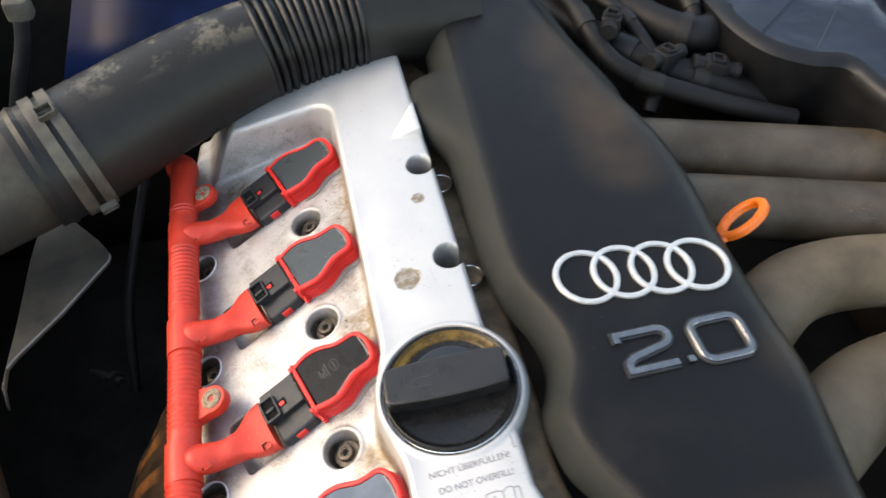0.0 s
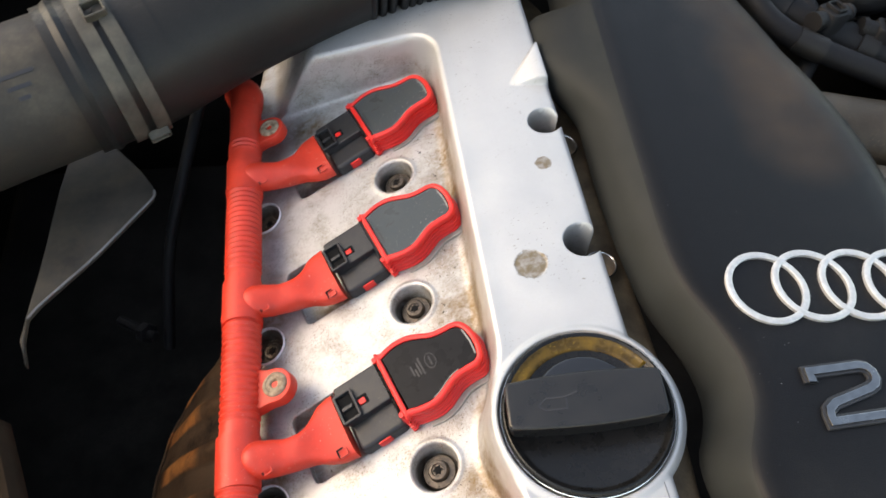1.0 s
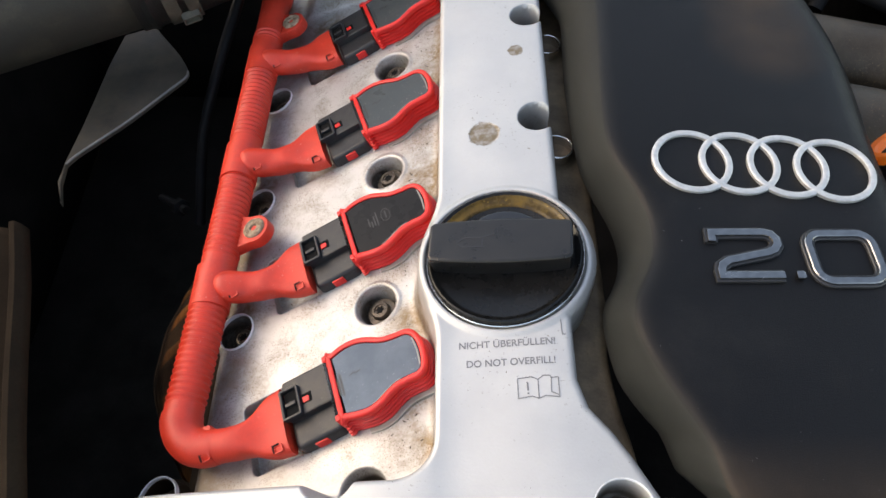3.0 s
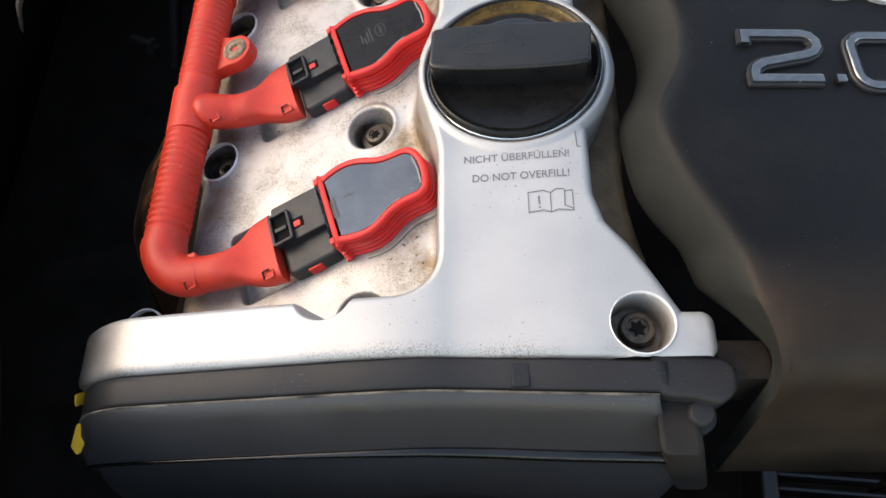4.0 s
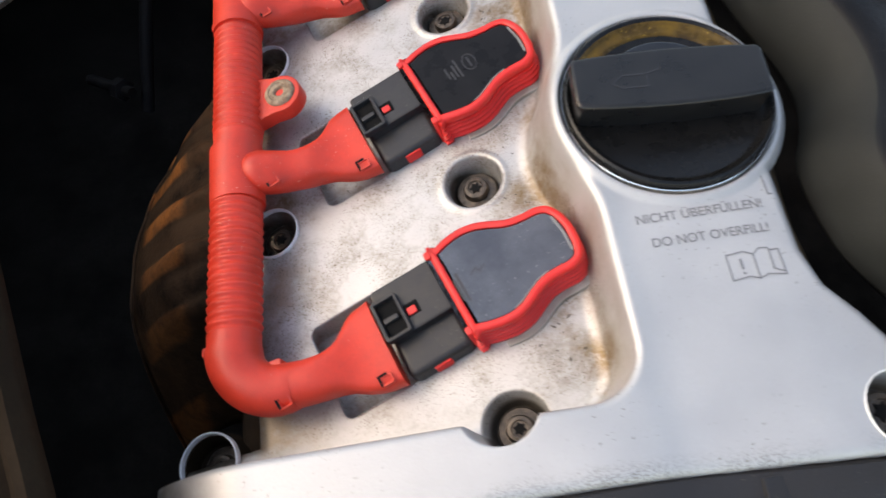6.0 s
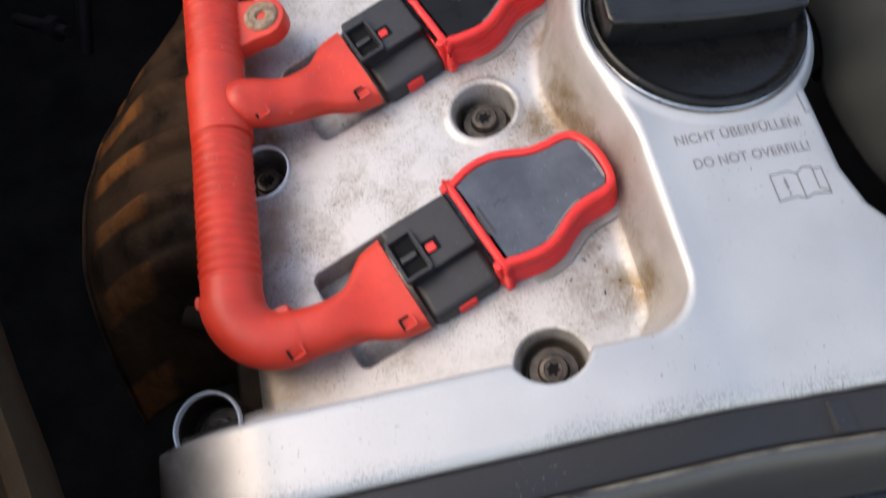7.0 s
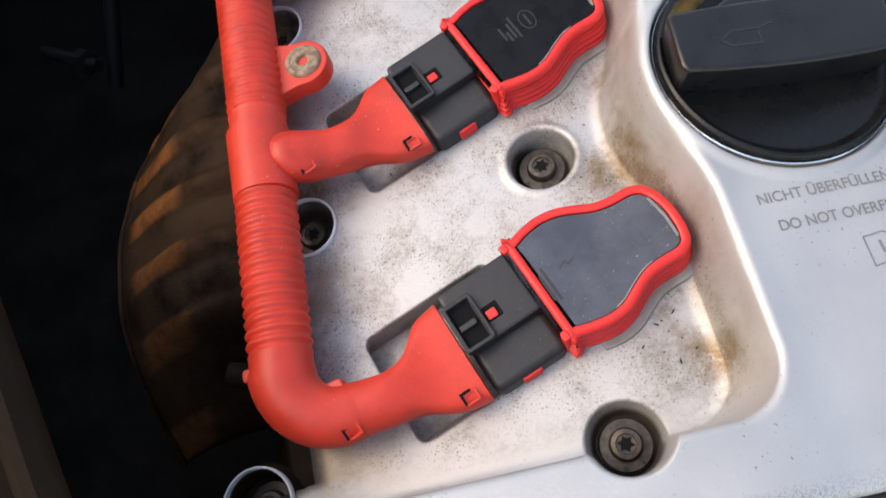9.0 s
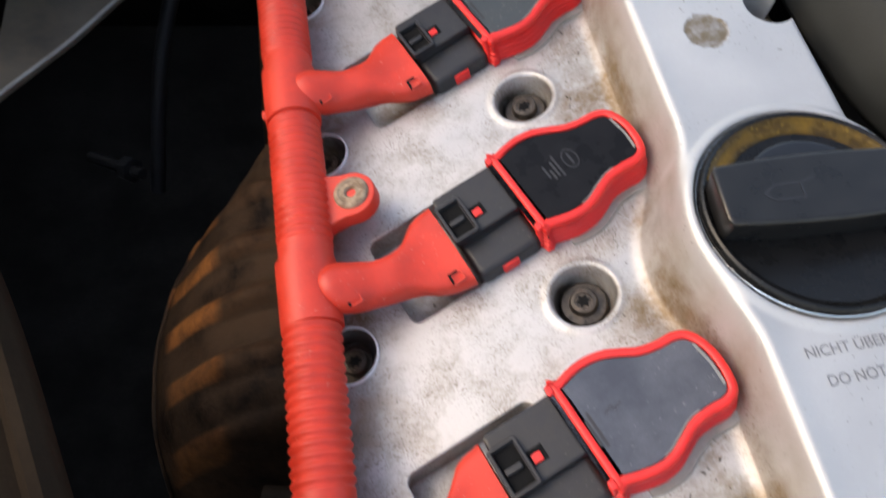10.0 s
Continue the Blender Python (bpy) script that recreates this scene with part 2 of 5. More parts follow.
def dusty_cover():
    """Black plastic with brown dust lying in two patches and along the rolled front end."""
    m, nt, p, co, noise_tex, ramp, mix, col = material("engine_cover_plastic", (0.0054, 0.0056, 0.0064), 0.38, 0.0, 0.3, 22, 1800, 0.25, tint=(0.0078, 0.0078, 0.0082), gloss=0.14, dust=(0.0165, 0.0158, 0.0155), speck=-0.35, speck_colour=(0.14, 0.135, 0.13))
    sep = nt.nodes.new("ShaderNodeSeparateXYZ")
    nt.links.new(co.outputs["Object"], sep.inputs[0])
    cloud = ramp(noise_tex(24, 4, 0.55), 0.34, 0.64, 0.35, 1)
    for axis, lo, hi, strength in ((1, -0.092, -0.126, 0.26),):
        x = nt.nodes.new("ShaderNodeMath")
        x.operation = "MULTIPLY"
        nt.links.new(ramp(sep.outputs[axis], lo, hi, 0, strength), x.inputs[0])
        nt.links.new(cloud, x.inputs[1])
        col = mix(x.outputs[0], col, (0.13, 0.085, 0.050))
    for x0, y0, r0, r1 in ((0.202, 0.125, 0.002, 0.036), (0.205, 0.155, 0.002, 0.036), (0.210, 0.190, 0.003, 0.040), (0.218, 0.250, 0.004, 0.054), (0.240, -0.030, 0.002, 0.028)):
        d = nt.nodes.new("ShaderNodeVectorMath")
        d.operation = "DISTANCE"
        nt.links.new(co.outputs["Object"], d.inputs[0])
        d.inputs[1].default_value = (x0, y0, 0.0765)
        x = nt.nodes.new("ShaderNodeMath")
        x.operation = "MULTIPLY"
        nt.links.new(ramp(d.outputs["Value"], r0, r1, 0.42, 0), x.inputs[0])
        nt.links.new(cloud, x.inputs[1])
        col = mix(x.outputs[0], col, (0.095, 0.062, 0.038))
    nt.links.new(col, p.inputs["Base Color"])
    return m


COVER = dusty_cover()
SKIRT = simple("dusty_cover_plastic", (0.0185, 0.0195, 0.0180), 0.6, 0.0, 0.2, 35, 1500, 0.2, gloss=0.15)
BELT_COVER = simple("belt_cover_plastic", (0.030, 0.0295, 0.031), 0.42, 0.0, 0.35, 30, 1500, 0.15, tint=(0.039, 0.038, 0.038), speck=0.3, speck_colour=(0.12, 0.105, 0.085), gloss=0.62)
# darker copy of the belt cover plastic; dimmer upward faces are put into its colour
BELT_FLANGE = simple("old_belt_cover_plastic", (0.018, 0.0182, 0.020), 0.5, 0.0, 0.3, 40, 1500, 0.15, tint=(0.025, 0.0235, 0.022), speck=0.2, speck_colour=(0.11, 0.095, 0.075), gloss=0.28)
BELT_END = simple("brown_dusty_plastic", (0.020, 0.0175, 0.0150), 0.6, 0.0, 0.3, 40, 1500, 0.2, tint=(0.012, 0.0110, 0.0100), gloss=0.2, dust=(0.045, 0.036, 0.027))
CHROME = simple("worn_chrome", (0.25, 0.245, 0.24), 0.20, 1.0, 0.15, 300, 1500, 0.1)
SILVER = simple("badge_silver", (0.55, 0.54, 0.52), 0.36, 0.55, 0.12, 400, 1800, 0.2)


def dusty_duct():
    """Black hose plastic with an uneven pale streak of settled dust along its top."""
    m, nt, p, co, noise_tex, ramp, mix, col = material("dusty_black_duct", (0.011, 0.0104, 0.0100), 0.46, 0.0, 0.35, 25, 900, 0.2, tint=(0.020, 0.0185, 0.0165), gloss=0.22)
    dot = nt.nodes.new("ShaderNodeVectorMath")
    dot.operation = "DOT_PRODUCT"
    nt.links.new(co.outputs["Object"], dot.inputs[0])
    dot.inputs[1].default_value = (-0.20, 0.35, 1.0)
    fac = ramp(dot.outputs["Value"], 0.190, 0.204)
    for f in (ramp(noise_tex(34, 6, 0.7), 0.50, 0.57), ramp(noise_tex(300, 4, 0.7), 0.3, 0.6, 0.4, 0.9)):
        x = nt.nodes.new("ShaderNodeMath")
        x.operation = "MULTIPLY"
        nt.links.new(fac, x.inputs[0])
        nt.links.new(f, x.inputs[1])
        fac = x.outputs[0]
    col = mix(fac, col, (0.13, 0.113, 0.085))
    nt.links.new(col, p.inputs["Base Color"])
    return m


DUCT = dusty_duct()
MAF = simple("dusty_grey_plastic", (0.022, 0.0195, 0.0165), 0.6, 0.0, 0.3, 22, 900, 0.2, tint=(0.038, 0.032, 0.024), gloss=0.3, dust=(0.105, 0.086, 0.060))
# black for flat pieces that stand in for the shade inside openings
RECESS_SHADE = simple("dark_recess", (0.010, 0.010, 0.010), 0.8, 0.0, 0.2, 200, 900, 0.1, gloss=0.05)
CLAMP = simple("dusty_clamp", (0.080, 0.070, 0.052), 0.65, 0.1, 0.35, 45, 900, 0.3, tint=(0.030, 0.025, 0.019))
BELLOWS = simple("dull_black_rubber", (0.0065, 0.0065, 0.0072), 0.42, 0.0, 0.3, 60, 1200, 0.2, gloss=0.28)
RUBBER = simple("black_rubber", (0.018, 0.018, 0.019), 0.45, 0.0, 0.25, 80, 1200, 0.15)


def ridged_shield():
    """Dark oily sheet with rows of orange on the ridges, stronger towards the bulkhead."""
    m, nt, p, co, noise_tex, ramp, mix, col = material("heat_shield_orange_brown", (0.048, 0.028, 0.016), 0.7, 0.1, 0.5, 40, 500, 0.5, tint=(0.012, 0.008, 0.006), depth=0.001, gloss=0.1)
    sep = nt.nodes.new("ShaderNodeSeparateXYZ")
    nt.links.new(co.outputs["Object"], sep.inputs[0])
    wave = nt.nodes.new("ShaderNodeMath")
    wave.operation = "SINE"
    k = nt.nodes.new("ShaderNodeMath")
    k.operation = "MULTIPLY_ADD"
    k.inputs[1].default_value, k.inputs[2].default_value = 2 * math.pi / 0.0280, -4.376
    nt.links.new(sep.outputs[1], k.inputs[0])
    nt.links.new(k.outputs[0], wave.inputs[0])
    fac = ramp(wave.outputs[0], 0.15, 0.55)
    for f in (ramp(noise_tex(45, 5, 0.65), 0.30, 0.56, 0.35, 1), ramp(noise_tex(160, 4, 0.7), 0.3, 0.6, 0.45, 1), ramp(sep.outputs[1], 0.012, 0.060, 0.3, 1), ramp(sep.outputs[0], -0.125, -0.130, 0.06, 1), ramp(sep.outputs[0], -0.155, -0.150)):
        x = nt.nodes.new("ShaderNodeMath")
        x.operation = "MULTIPLY"
        nt.links.new(fac, x.inputs[0])
        nt.links.new(f, x.inputs[1])
        fac = x.outputs[0]
    x = nt.nodes.new("ShaderNodeMath")
    x.operation = "MULTIPLY"
    nt.links.new(ramp(noise_tex(40, 5, 0.65), 0.35, 0.6), x.inputs[0])
    nt.links.new(ramp(sep.outputs[1], 0.0, 0.05), x.inputs[1])
    col = mix(x.outputs[0], col, (0.075, 0.044, 0.025))
    col = mix(fac, col, (0.43, 0.155, 0.044))
    nt.links.new(col, p.inputs["Base Color"])
    return m


SHIELD_BROWN = ridged_shield()
BROWN = simple("oily_casting", (0.030, 0.019, 0.011), 0.75, 0.0, 0.35, 60, 600, 0.4, gloss=0.1)
LUG_METAL = simple("dusty_cast_lug", (0.075, 0.063, 0.053), 0.6, 0.1, 0.3, 60, 700, 0.3, tint=(0.045, 0.037, 0.031), gloss=0.2)
# darker grey than the casting, for the plate below each jacket
FOOT_METAL = simple("oily_grey_metal", (0.30, 0.285, 0.26), 0.5, 0.4, 0.25, 60, 900, 0.2, tint=(0.20, 0.18, 0.15))
CHANNEL = simple("oil_stained_casting", (0.20, 0.138, 0.082), 0.5, 0.2, 0.35, 60, 600, 0.4, tint=(0.085, 0.056, 0.034))
BRACKET = simple("bracket_steel", (0.074, 0.061, 0.046), 0.5, 0.2, 0.25, 30, 900, 0.2, tint=(0.042, 0.037, 0.032), gloss=0.3, dust=(0.13, 0.098, 0.060))
GREY_PLATE = simple("grey_plate", (0.22, 0.21, 0.19), 0.5, 0.2, 0.2, 30, 900, 0.2, tint=(0.15, 0.14, 0.125))


def gritty_panel():
    """Dusty tan plastic with pale grit; sunlight on it is painted gold in one patch by the edge strip."""
    m, nt, p, co, noise_tex, ramp, mix, col = material("dusty_panel", (0.075, 0.053, 0.030), 0.5, 0.0, 0.3, 35, 700, 0.6, tint=(0.042, 0.030, 0.018), speck=0.5, speck_colour=(0.36, 0.25, 0.11), gloss=0.2)
    d = nt.nodes.new("ShaderNodeVectorMath")
    d.operation = "DISTANCE"
    nt.links.new(co.outputs["Object"], d.inputs[0])
    d.inputs[1].default_value = SUNLIT_GRIT
    x = nt.nodes.new("ShaderNodeMath")
    x.operation = "MULTIPLY"
    nt.links.new(ramp(d.outputs["Value"], 0.006, 0.022, 1, 0), x.inputs[0])
    nt.links.new(ramp(noise_tex(520, 4, 0.7), 0.46, 0.58), x.inputs[1])
    col = mix(x.outputs[0], col, (0.90, 0.62, 0.20))
    nt.links.new(col, p.inputs["Base Color"])
    return m


SUNLIT_GRIT = (-0.164, -0.103, 0.017)
PANEL = gritty_panel()
PANEL_EDGE = simple("dusty_panel_edge", (0.013, 0.0088, 0.0058), 0.85, 0.0, 0.35, 40, 600, 0.3, tint=(0.025, 0.0165, 0.010), gloss=0.05)
RUNNER = simple("dusty_runner", (0.066, 0.054, 0.040), 0.5, 0.1, 0.3, 22, 800, 0.4, tint=(0.034, 0.025, 0.016), gloss=0.28, dust=(0.14, 0.088, 0.046), speck=0.4, speck_colour=(0.20, 0.14, 0.08))
RUNNER_BROWN = simple("brown_dusty_runner", (0.125, 0.093, 0.060), 0.6, 0.0, 0.3, 22, 800, 0.3, tint=(0.075, 0.054, 0.033), gloss=0.25)
ORANGE = simple("orange_plastic", (0.95, 0.17, 0.015), 0.4, 0.0, 0.06, 200, 900, 0.08)
BLUE_PAINT = simple("dark_blue_paint", (0.0018, 0.0085, 0.040), 0.35, 0.0, 0.6, 9, 400, 0.02, gloss=0.10)
DARK = simple("dark_bay", (0.021, 0.018, 0.015), 0.9, 0.0, 0.4, 20, 300, 0.3, gloss=0.1)
PRINT = simple("grey_print", (0.19, 0.19, 0.195), 0.6, 0.0, 0.05)
FAINT = simple("faint_print", (0.015, 0.015, 0.017), 0.5, 0.0, 0.05)
# mottled blue reflections are painted into the box lid's colour
AIRBOX = simple("box_plastic", (0.006, 0.009, 0.016), 0.2, 0.0, 0.5, 14, 60, 0.2, tint=(0.012, 0.014, 0.020), depth=0.004, gloss=0.25)
HOSE = simple("old_hose_rubber", (0.0065, 0.0065, 0.0075), 0.55, 0.0, 0.4, 40, 700, 0.4, tint=(0.012, 0.011, 0.010), gloss=0.2)
FINS = simple("radiator_fins", (0.028, 0.030, 0.034), 0.4, 0.6, 0.3, 200, 900, 0.3)
SUN_PATCH = simple("yellow_plastic", (1.0, 0.53, 0.05), 0.4, 0.0, 0.1)
CRUMB = simple("dry_dirt", (0.05, 0.038, 0.026), 0.8, 0.0, 0.4, 900, 2000, 0.2)
BEAD = simple("worn_edge", (0.006, 0.006, 0.0065), 0.16, 0.0, 0.4, 60, 900, 0.2)
DUSTY_EDGE = simple("dusty_edge", (0.14, 0.125, 0.10), 0.85, 0.0, 0.5, 90, 1500, 0.4, tint=(0.024, 0.024, 0.025), gloss=0.1)
# oil colour with a golden glint and sparkles painted in
OIL_GLINT = simple("old_oil", (0.115, 0.066, 0.006), 0.3, 0.0, 0.5, 70, 500, 0.1, tint=(0.030, 0.017, 0.003), gloss=0.3, speck=0.6, speck_colour=(0.75, 0.50, 0.08))
BRASS = simple("yellow_metal", (0.80, 0.70, 0.50), 0.3, 0.5, 0.1)

# ---- mesh helpers ----
PITCH = 0.088
SLOPE = Matrix(((math.cos(ALPHA), 0, -math.sin(ALPHA), 0), (0, 1, 0, 0), (math.sin(ALPHA), 0, math.cos(ALPHA), 0.0055), (0, 0, 0, 1)))


def link_mesh(name, bm, mat, smooth=True):
    me = bpy.data.meshes.new(name)
    bmesh.ops.recalc_face_normals(bm, faces=bm.faces)
    bm.to_mesh(me)
    bm.free()
    me.materials.append(mat)
    if smooth:
        for f in me.polygons:
            f.use_smooth = True
        me.set_sharp_from_angle(angle=radians(42))
    return new(name, me)


def part(name, bm, mat, parent=None, label=""):
    ob = link_mesh(name, bm, mat)
    if parent:
        ob.parent = parent
    return tagged(ob, label)


def thing(name, label, category, m=Matrix(), group="", kind=""):
    ob = tagged(new(name), label, category, group, kind)
    ob.empty_display_size = 0.01
    ob.matrix_world = m
    return ob


def offset_outline(pts, d):
    """Moves a counter-clockwise outline inwards by d."""
    n, out = len(pts), []
    for i in range(n):
        a, b, c = Vector(pts[i - 1]), Vector(pts[i]), Vector(pts[(i + 1) % n])
        e, f = (b - a), (c - b)
        e, f = e.normalized() if e.length > 1e-9 else f.normalized(), f.normalized() if f.length > 1e-9 else e.normalized()
        k = Vector((-e.y - f.y, e.x + f.x))
        k = k.normalized() if k.length > 1e-6 else Vector((-e.y, e.x))
        s = max(0.5, k.dot(Vector((-e.y, e.x))))
        out.append(tuple(b + k * (d / s)))
    return out


def loft(bm, rings, closed=True, cap=True):
    vs = [[bm.verts.new(p) for p in r] for r in rings]
    n = len(vs[0])
    for a, b in zip(vs, vs[1:]):
        for i in range(n if closed else n - 1):
            j = (i + 1) % n
            bm.faces.new((a[i], a[j], b[j], b[i]))
    if cap and closed:
        bm.faces.new(vs[0][::-1])
        bm.faces.new(vs[-1])
    return vs


def prism(bm, outline, z0, z1, r=0.0, steps=3, m=Matrix(), base=0.0):
    """A plate with the given outline from z0 to z1, its upper edge rounded by r."""
    rings = [[(x, y, z0) for x, y in offset_outline(outline, base)]] if base else [[(x, y, z0) for x, y in outline]]
    if r:
        for k in range(steps + 1):
            a = k / steps * math.pi / 2
            o = offset_outline(outline, r * (1 - math.cos(a)))
            rings.append([(x, y, z1 - r + r * math.sin(a)) for x, y in o])
        rings.append([(x, y, z1) for x, y in offset_outline(outline, r + min(0.0004, 0.4 * r))])
    else:
        rings.append([(x, y, z1) for x, y in outline])
    loft(bm, [[m @ Vector(p) for p in ring] for ring in rings])


def rounded(x0, y0, x1, y1, r, n=5):
    out = []
    for cx, cy, a0 in ((x1 - r, y0 + r, -90), (x1 - r, y1 - r, 0), (x0 + r, y1 - r, 90), (x0 + r, y0 + r, 180)):
        out += [(cx + r * math.cos(radians(a0 + 90 * k / n)), cy + r * math.sin(radians(a0 + 90 * k / n))) for k in range(n + 1)]
    return out


def smooth_outline(pts, n=6):
    """A closed Catmull-Rom curve through pts."""
    out, k = [], len(pts)
    for i in range(k):
        p0, p1, p2, p3 = (Vector(pts[(i + j - 1) % k]) for j in range(4))
        for s in range(n):
            t = s / n
            out.append(tuple(0.5 * (2 * p1 + (p2 - p0) * t + (2 * p0 - 5 * p1 + 4 * p2 - p3) * t * t + (3 * p1 - p0 - 3 * p2 + p3) * t ** 3)))
    return out


def spline(pts, n=8):
    """An open Catmull-Rom curve through pts (each with any number of values)."""
    P = [np.array(p, float) for p in pts]
    P = [2 * P[0] - P[1], *P, 2 * P[-1] - P[-2]]
    out = []
    for i in range(1, len(P) - 2):
        p0, p1, p2, p3 = P[i - 1:i + 3]
        for s in range(n):
            t = s / n
            out.append(0.5 * (2 * p1 + (p2 - p0) * t + (2 * p0 - 5 * p1 + 4 * p2 - p3) * t * t + (3 * p1 - p0 - 3 * p2 + p3) * t ** 3))
    out.append(P[-2])
    return [tuple(float(v) for v in p) for p in out]


def tube(bm, rows, seg=24, squash=None, cap=True):
    """Sweeps a ring along rows of x, y, z, radius. squash: a function of the row's share that gives (across, up) factors."""
    pts = [Vector(r[:3]) for r in rows]
    up, rings = None, []
    for i, r in enumerate(rows):
        d = (pts[min(i + 1, len(pts) - 1)] - pts[max(i - 1, 0)]).normalized()
        if up is None:
            up = Vector((0, 0, 1)) if abs(d.z) < 0.9 else Vector((0, 1, 0))
        up = (up - d * up.dot(d)).normalized()
        side = d.cross(up)
        ka, kb = squash(i / (len(rows) - 1)) if squash else (1, 1)
        rings.append([pts[i] + r[3] * (ka * math.cos(2 * math.pi * k / seg) * side + kb * math.sin(2 * math.pi * k / seg) * up) for k in range(seg)])
    loft(bm, rings, cap=cap)


def lathe(bm, profile, seg=48, m=Matrix()):
    """Turns (radius, height) pairs round z; a profile that starts and ends at the same height away from the axis is a ring."""
    rings = [[m @ Vector((max(r, 1e-5) * math.cos(2 * math.pi * k / seg), max(r, 1e-5) * math.sin(2 * math.pi * k / seg), z)) for k in range(seg)] for r, z in profile]
    if len(profile) > 2 and abs(profile[0][1] - profile[-1][1]) < 1e-9:
        vs = loft(bm, rings, cap=False)
        for k in range(seg):
            bm.faces.new((vs[-1][k], vs[-1][(k + 1) % seg], vs[0][(k + 1) % seg], vs[0][k]))
        return
    loft(bm, rings)


def ring_profile(r, w, z0, z1, e=0.0006):
    return [(r - w, z0), (r - w, z1 - e), (r - w + e, z1), (r - e, z1), (r, z1 - e), (r, z0)]


def stroke(path, w):
    """The outline of a pen line of width w along a path of 2D points."""
    n, left, right = len(path), [], []
    for i, p in enumerate(path):
        p = Vector(p)
        a = (p - Vector(path[i - 1])).normalized() if i else (Vector(path[1]) - p).normalized()
        b = (Vector(path[i + 1]) - p).normalized() if i < n - 1 else a
        k = Vector((-a.y - b.y, a.x + b.x)).normalized()
        s = max(0.55, k.dot(Vector((-a.y, a.x))))
        left.append(tuple(p + k * (w / 2 / s)))
        right.append(tuple(p - k * (w / 2 / s)))
    return right + left[::-1]


def ribbon(bm, path, w, z0, z1, r=0.0, closed=False, m=Matrix()):
    """A raised bar of width w along a 2D path."""
    if not closed:
        prism(bm, stroke(path, w), z0, z1, r, 2, m)
        return
    o, i = offset_outline(path, -w / 2), offset_outline(path, w / 2)
    rings = [[(*p, z0) for p in o], [(*p, z1 - r) for p in o], [(*p, z1) for p in offset_outline(path, -w / 2 + r)], [(*p, z1) for p in offset_outline(path, w / 2 - r)], [(*p, z1 - r) for p in i], [(*p, z0) for p in i]]
    rings = [[m @ Vector(p) for p in ring] for ring in rings]
    loft(bm, rings + [rings[0]], cap=False)
    bmesh.ops.remove_doubles(bm, verts=bm.verts, dist=1e-7)


def box(bm, x0, y0, z0, x1, y1, z1, r=0.0008, m=Matrix()):
    c = min(r * 1.7, 0.45 * min(x1 - x0, y1 - y0))
    prism(bm, rounded(x0, y0, x1, y1, max(c, 1e-5), 3), z0, z1, min(r, c * 0.55), 2, m)


def lettering(text, size, width=None):
    """A mesh of the text in Blender's own font, flat on z = 0, from the origin to the right."""
    cu = bpy.data.curves.new("text", "FONT")
    cu.body, cu.size, cu.extrude, cu.offset = text, size, 0.00005, size * 0.011
    ob = new("text", cu)
    me = bpy.data.meshes.new_from_object(ob.evaluated_get(bpy.context.evaluated_depsgraph_get()))
    bpy.data.objects.remove(ob)
    bm = bmesh.new()
    bm.from_mesh(me)
    bpy.data.meshes.remove(me)
    if width:
        k = width / max(v.co.x for v in bm.verts)
        for v in bm.verts:
            v.co.x *= k
    return bm


# ---- valve cover ----


def ease(t):
    t = np.clip(t, 0, 1)
    return t * t * (3 - 2 * t)


def sd_polygon(X, Y, pts):
    d, s = np.full(X.shape, 1e9), np.ones(X.shape)
    for (ax, ay), (bx, by) in zip(pts, pts[-1:] + pts[:-1]):
        ex, ey, wx, wy = bx - ax, by - ay, X - ax, Y - ay
        t = np.clip((wx * ex + wy * ey) / (ex * ex + ey * ey), 0, 1)
        d = np.minimum(d, (wx - ex * t) ** 2 + (wy - ey * t) ** 2)
        c1, c2, c3 = Y >= ay, Y < by, ex * wy > ey * wx
        s = np.where((c1 & c2 & c3) | (~c1 & ~c2 & ~c3), -s, s)
    return s * np.sqrt(d)


def sd_disc(X, Y, x, y, r):
    return np.hypot(X - x, Y - y) - r


COIL_U, COIL_V, COIL_TURN = -0.0160, -0.0480, 19.0

DECK_TILT = 10.5


def hinge(d):
    return 0.5 * (d + np.sqrt(d * d + 0.000064))


def deck_rise(X, Y=-0.12):
    """How far the upper deck rises towards the engine cover and the bulkhead."""
    return 0.19 * hinge(X - 0.036) - 0.13 * hinge(X - 0.078) + 0.025 * (np.clip(Y, -0.13, 0.12) + 0.045) * ease(X / 0.05)


def arch(X, Y=-0.12):
    d = np.maximum(0, 0.03 - X)
    return 0.044 - 0.28 * d * d / (d + 0.02) - 20 * np.maximum(0, -0.09 - X) ** 2 + deck_rise(X, Y)


def valve_floor(X):
    return 0.0055 + 0.42 * X


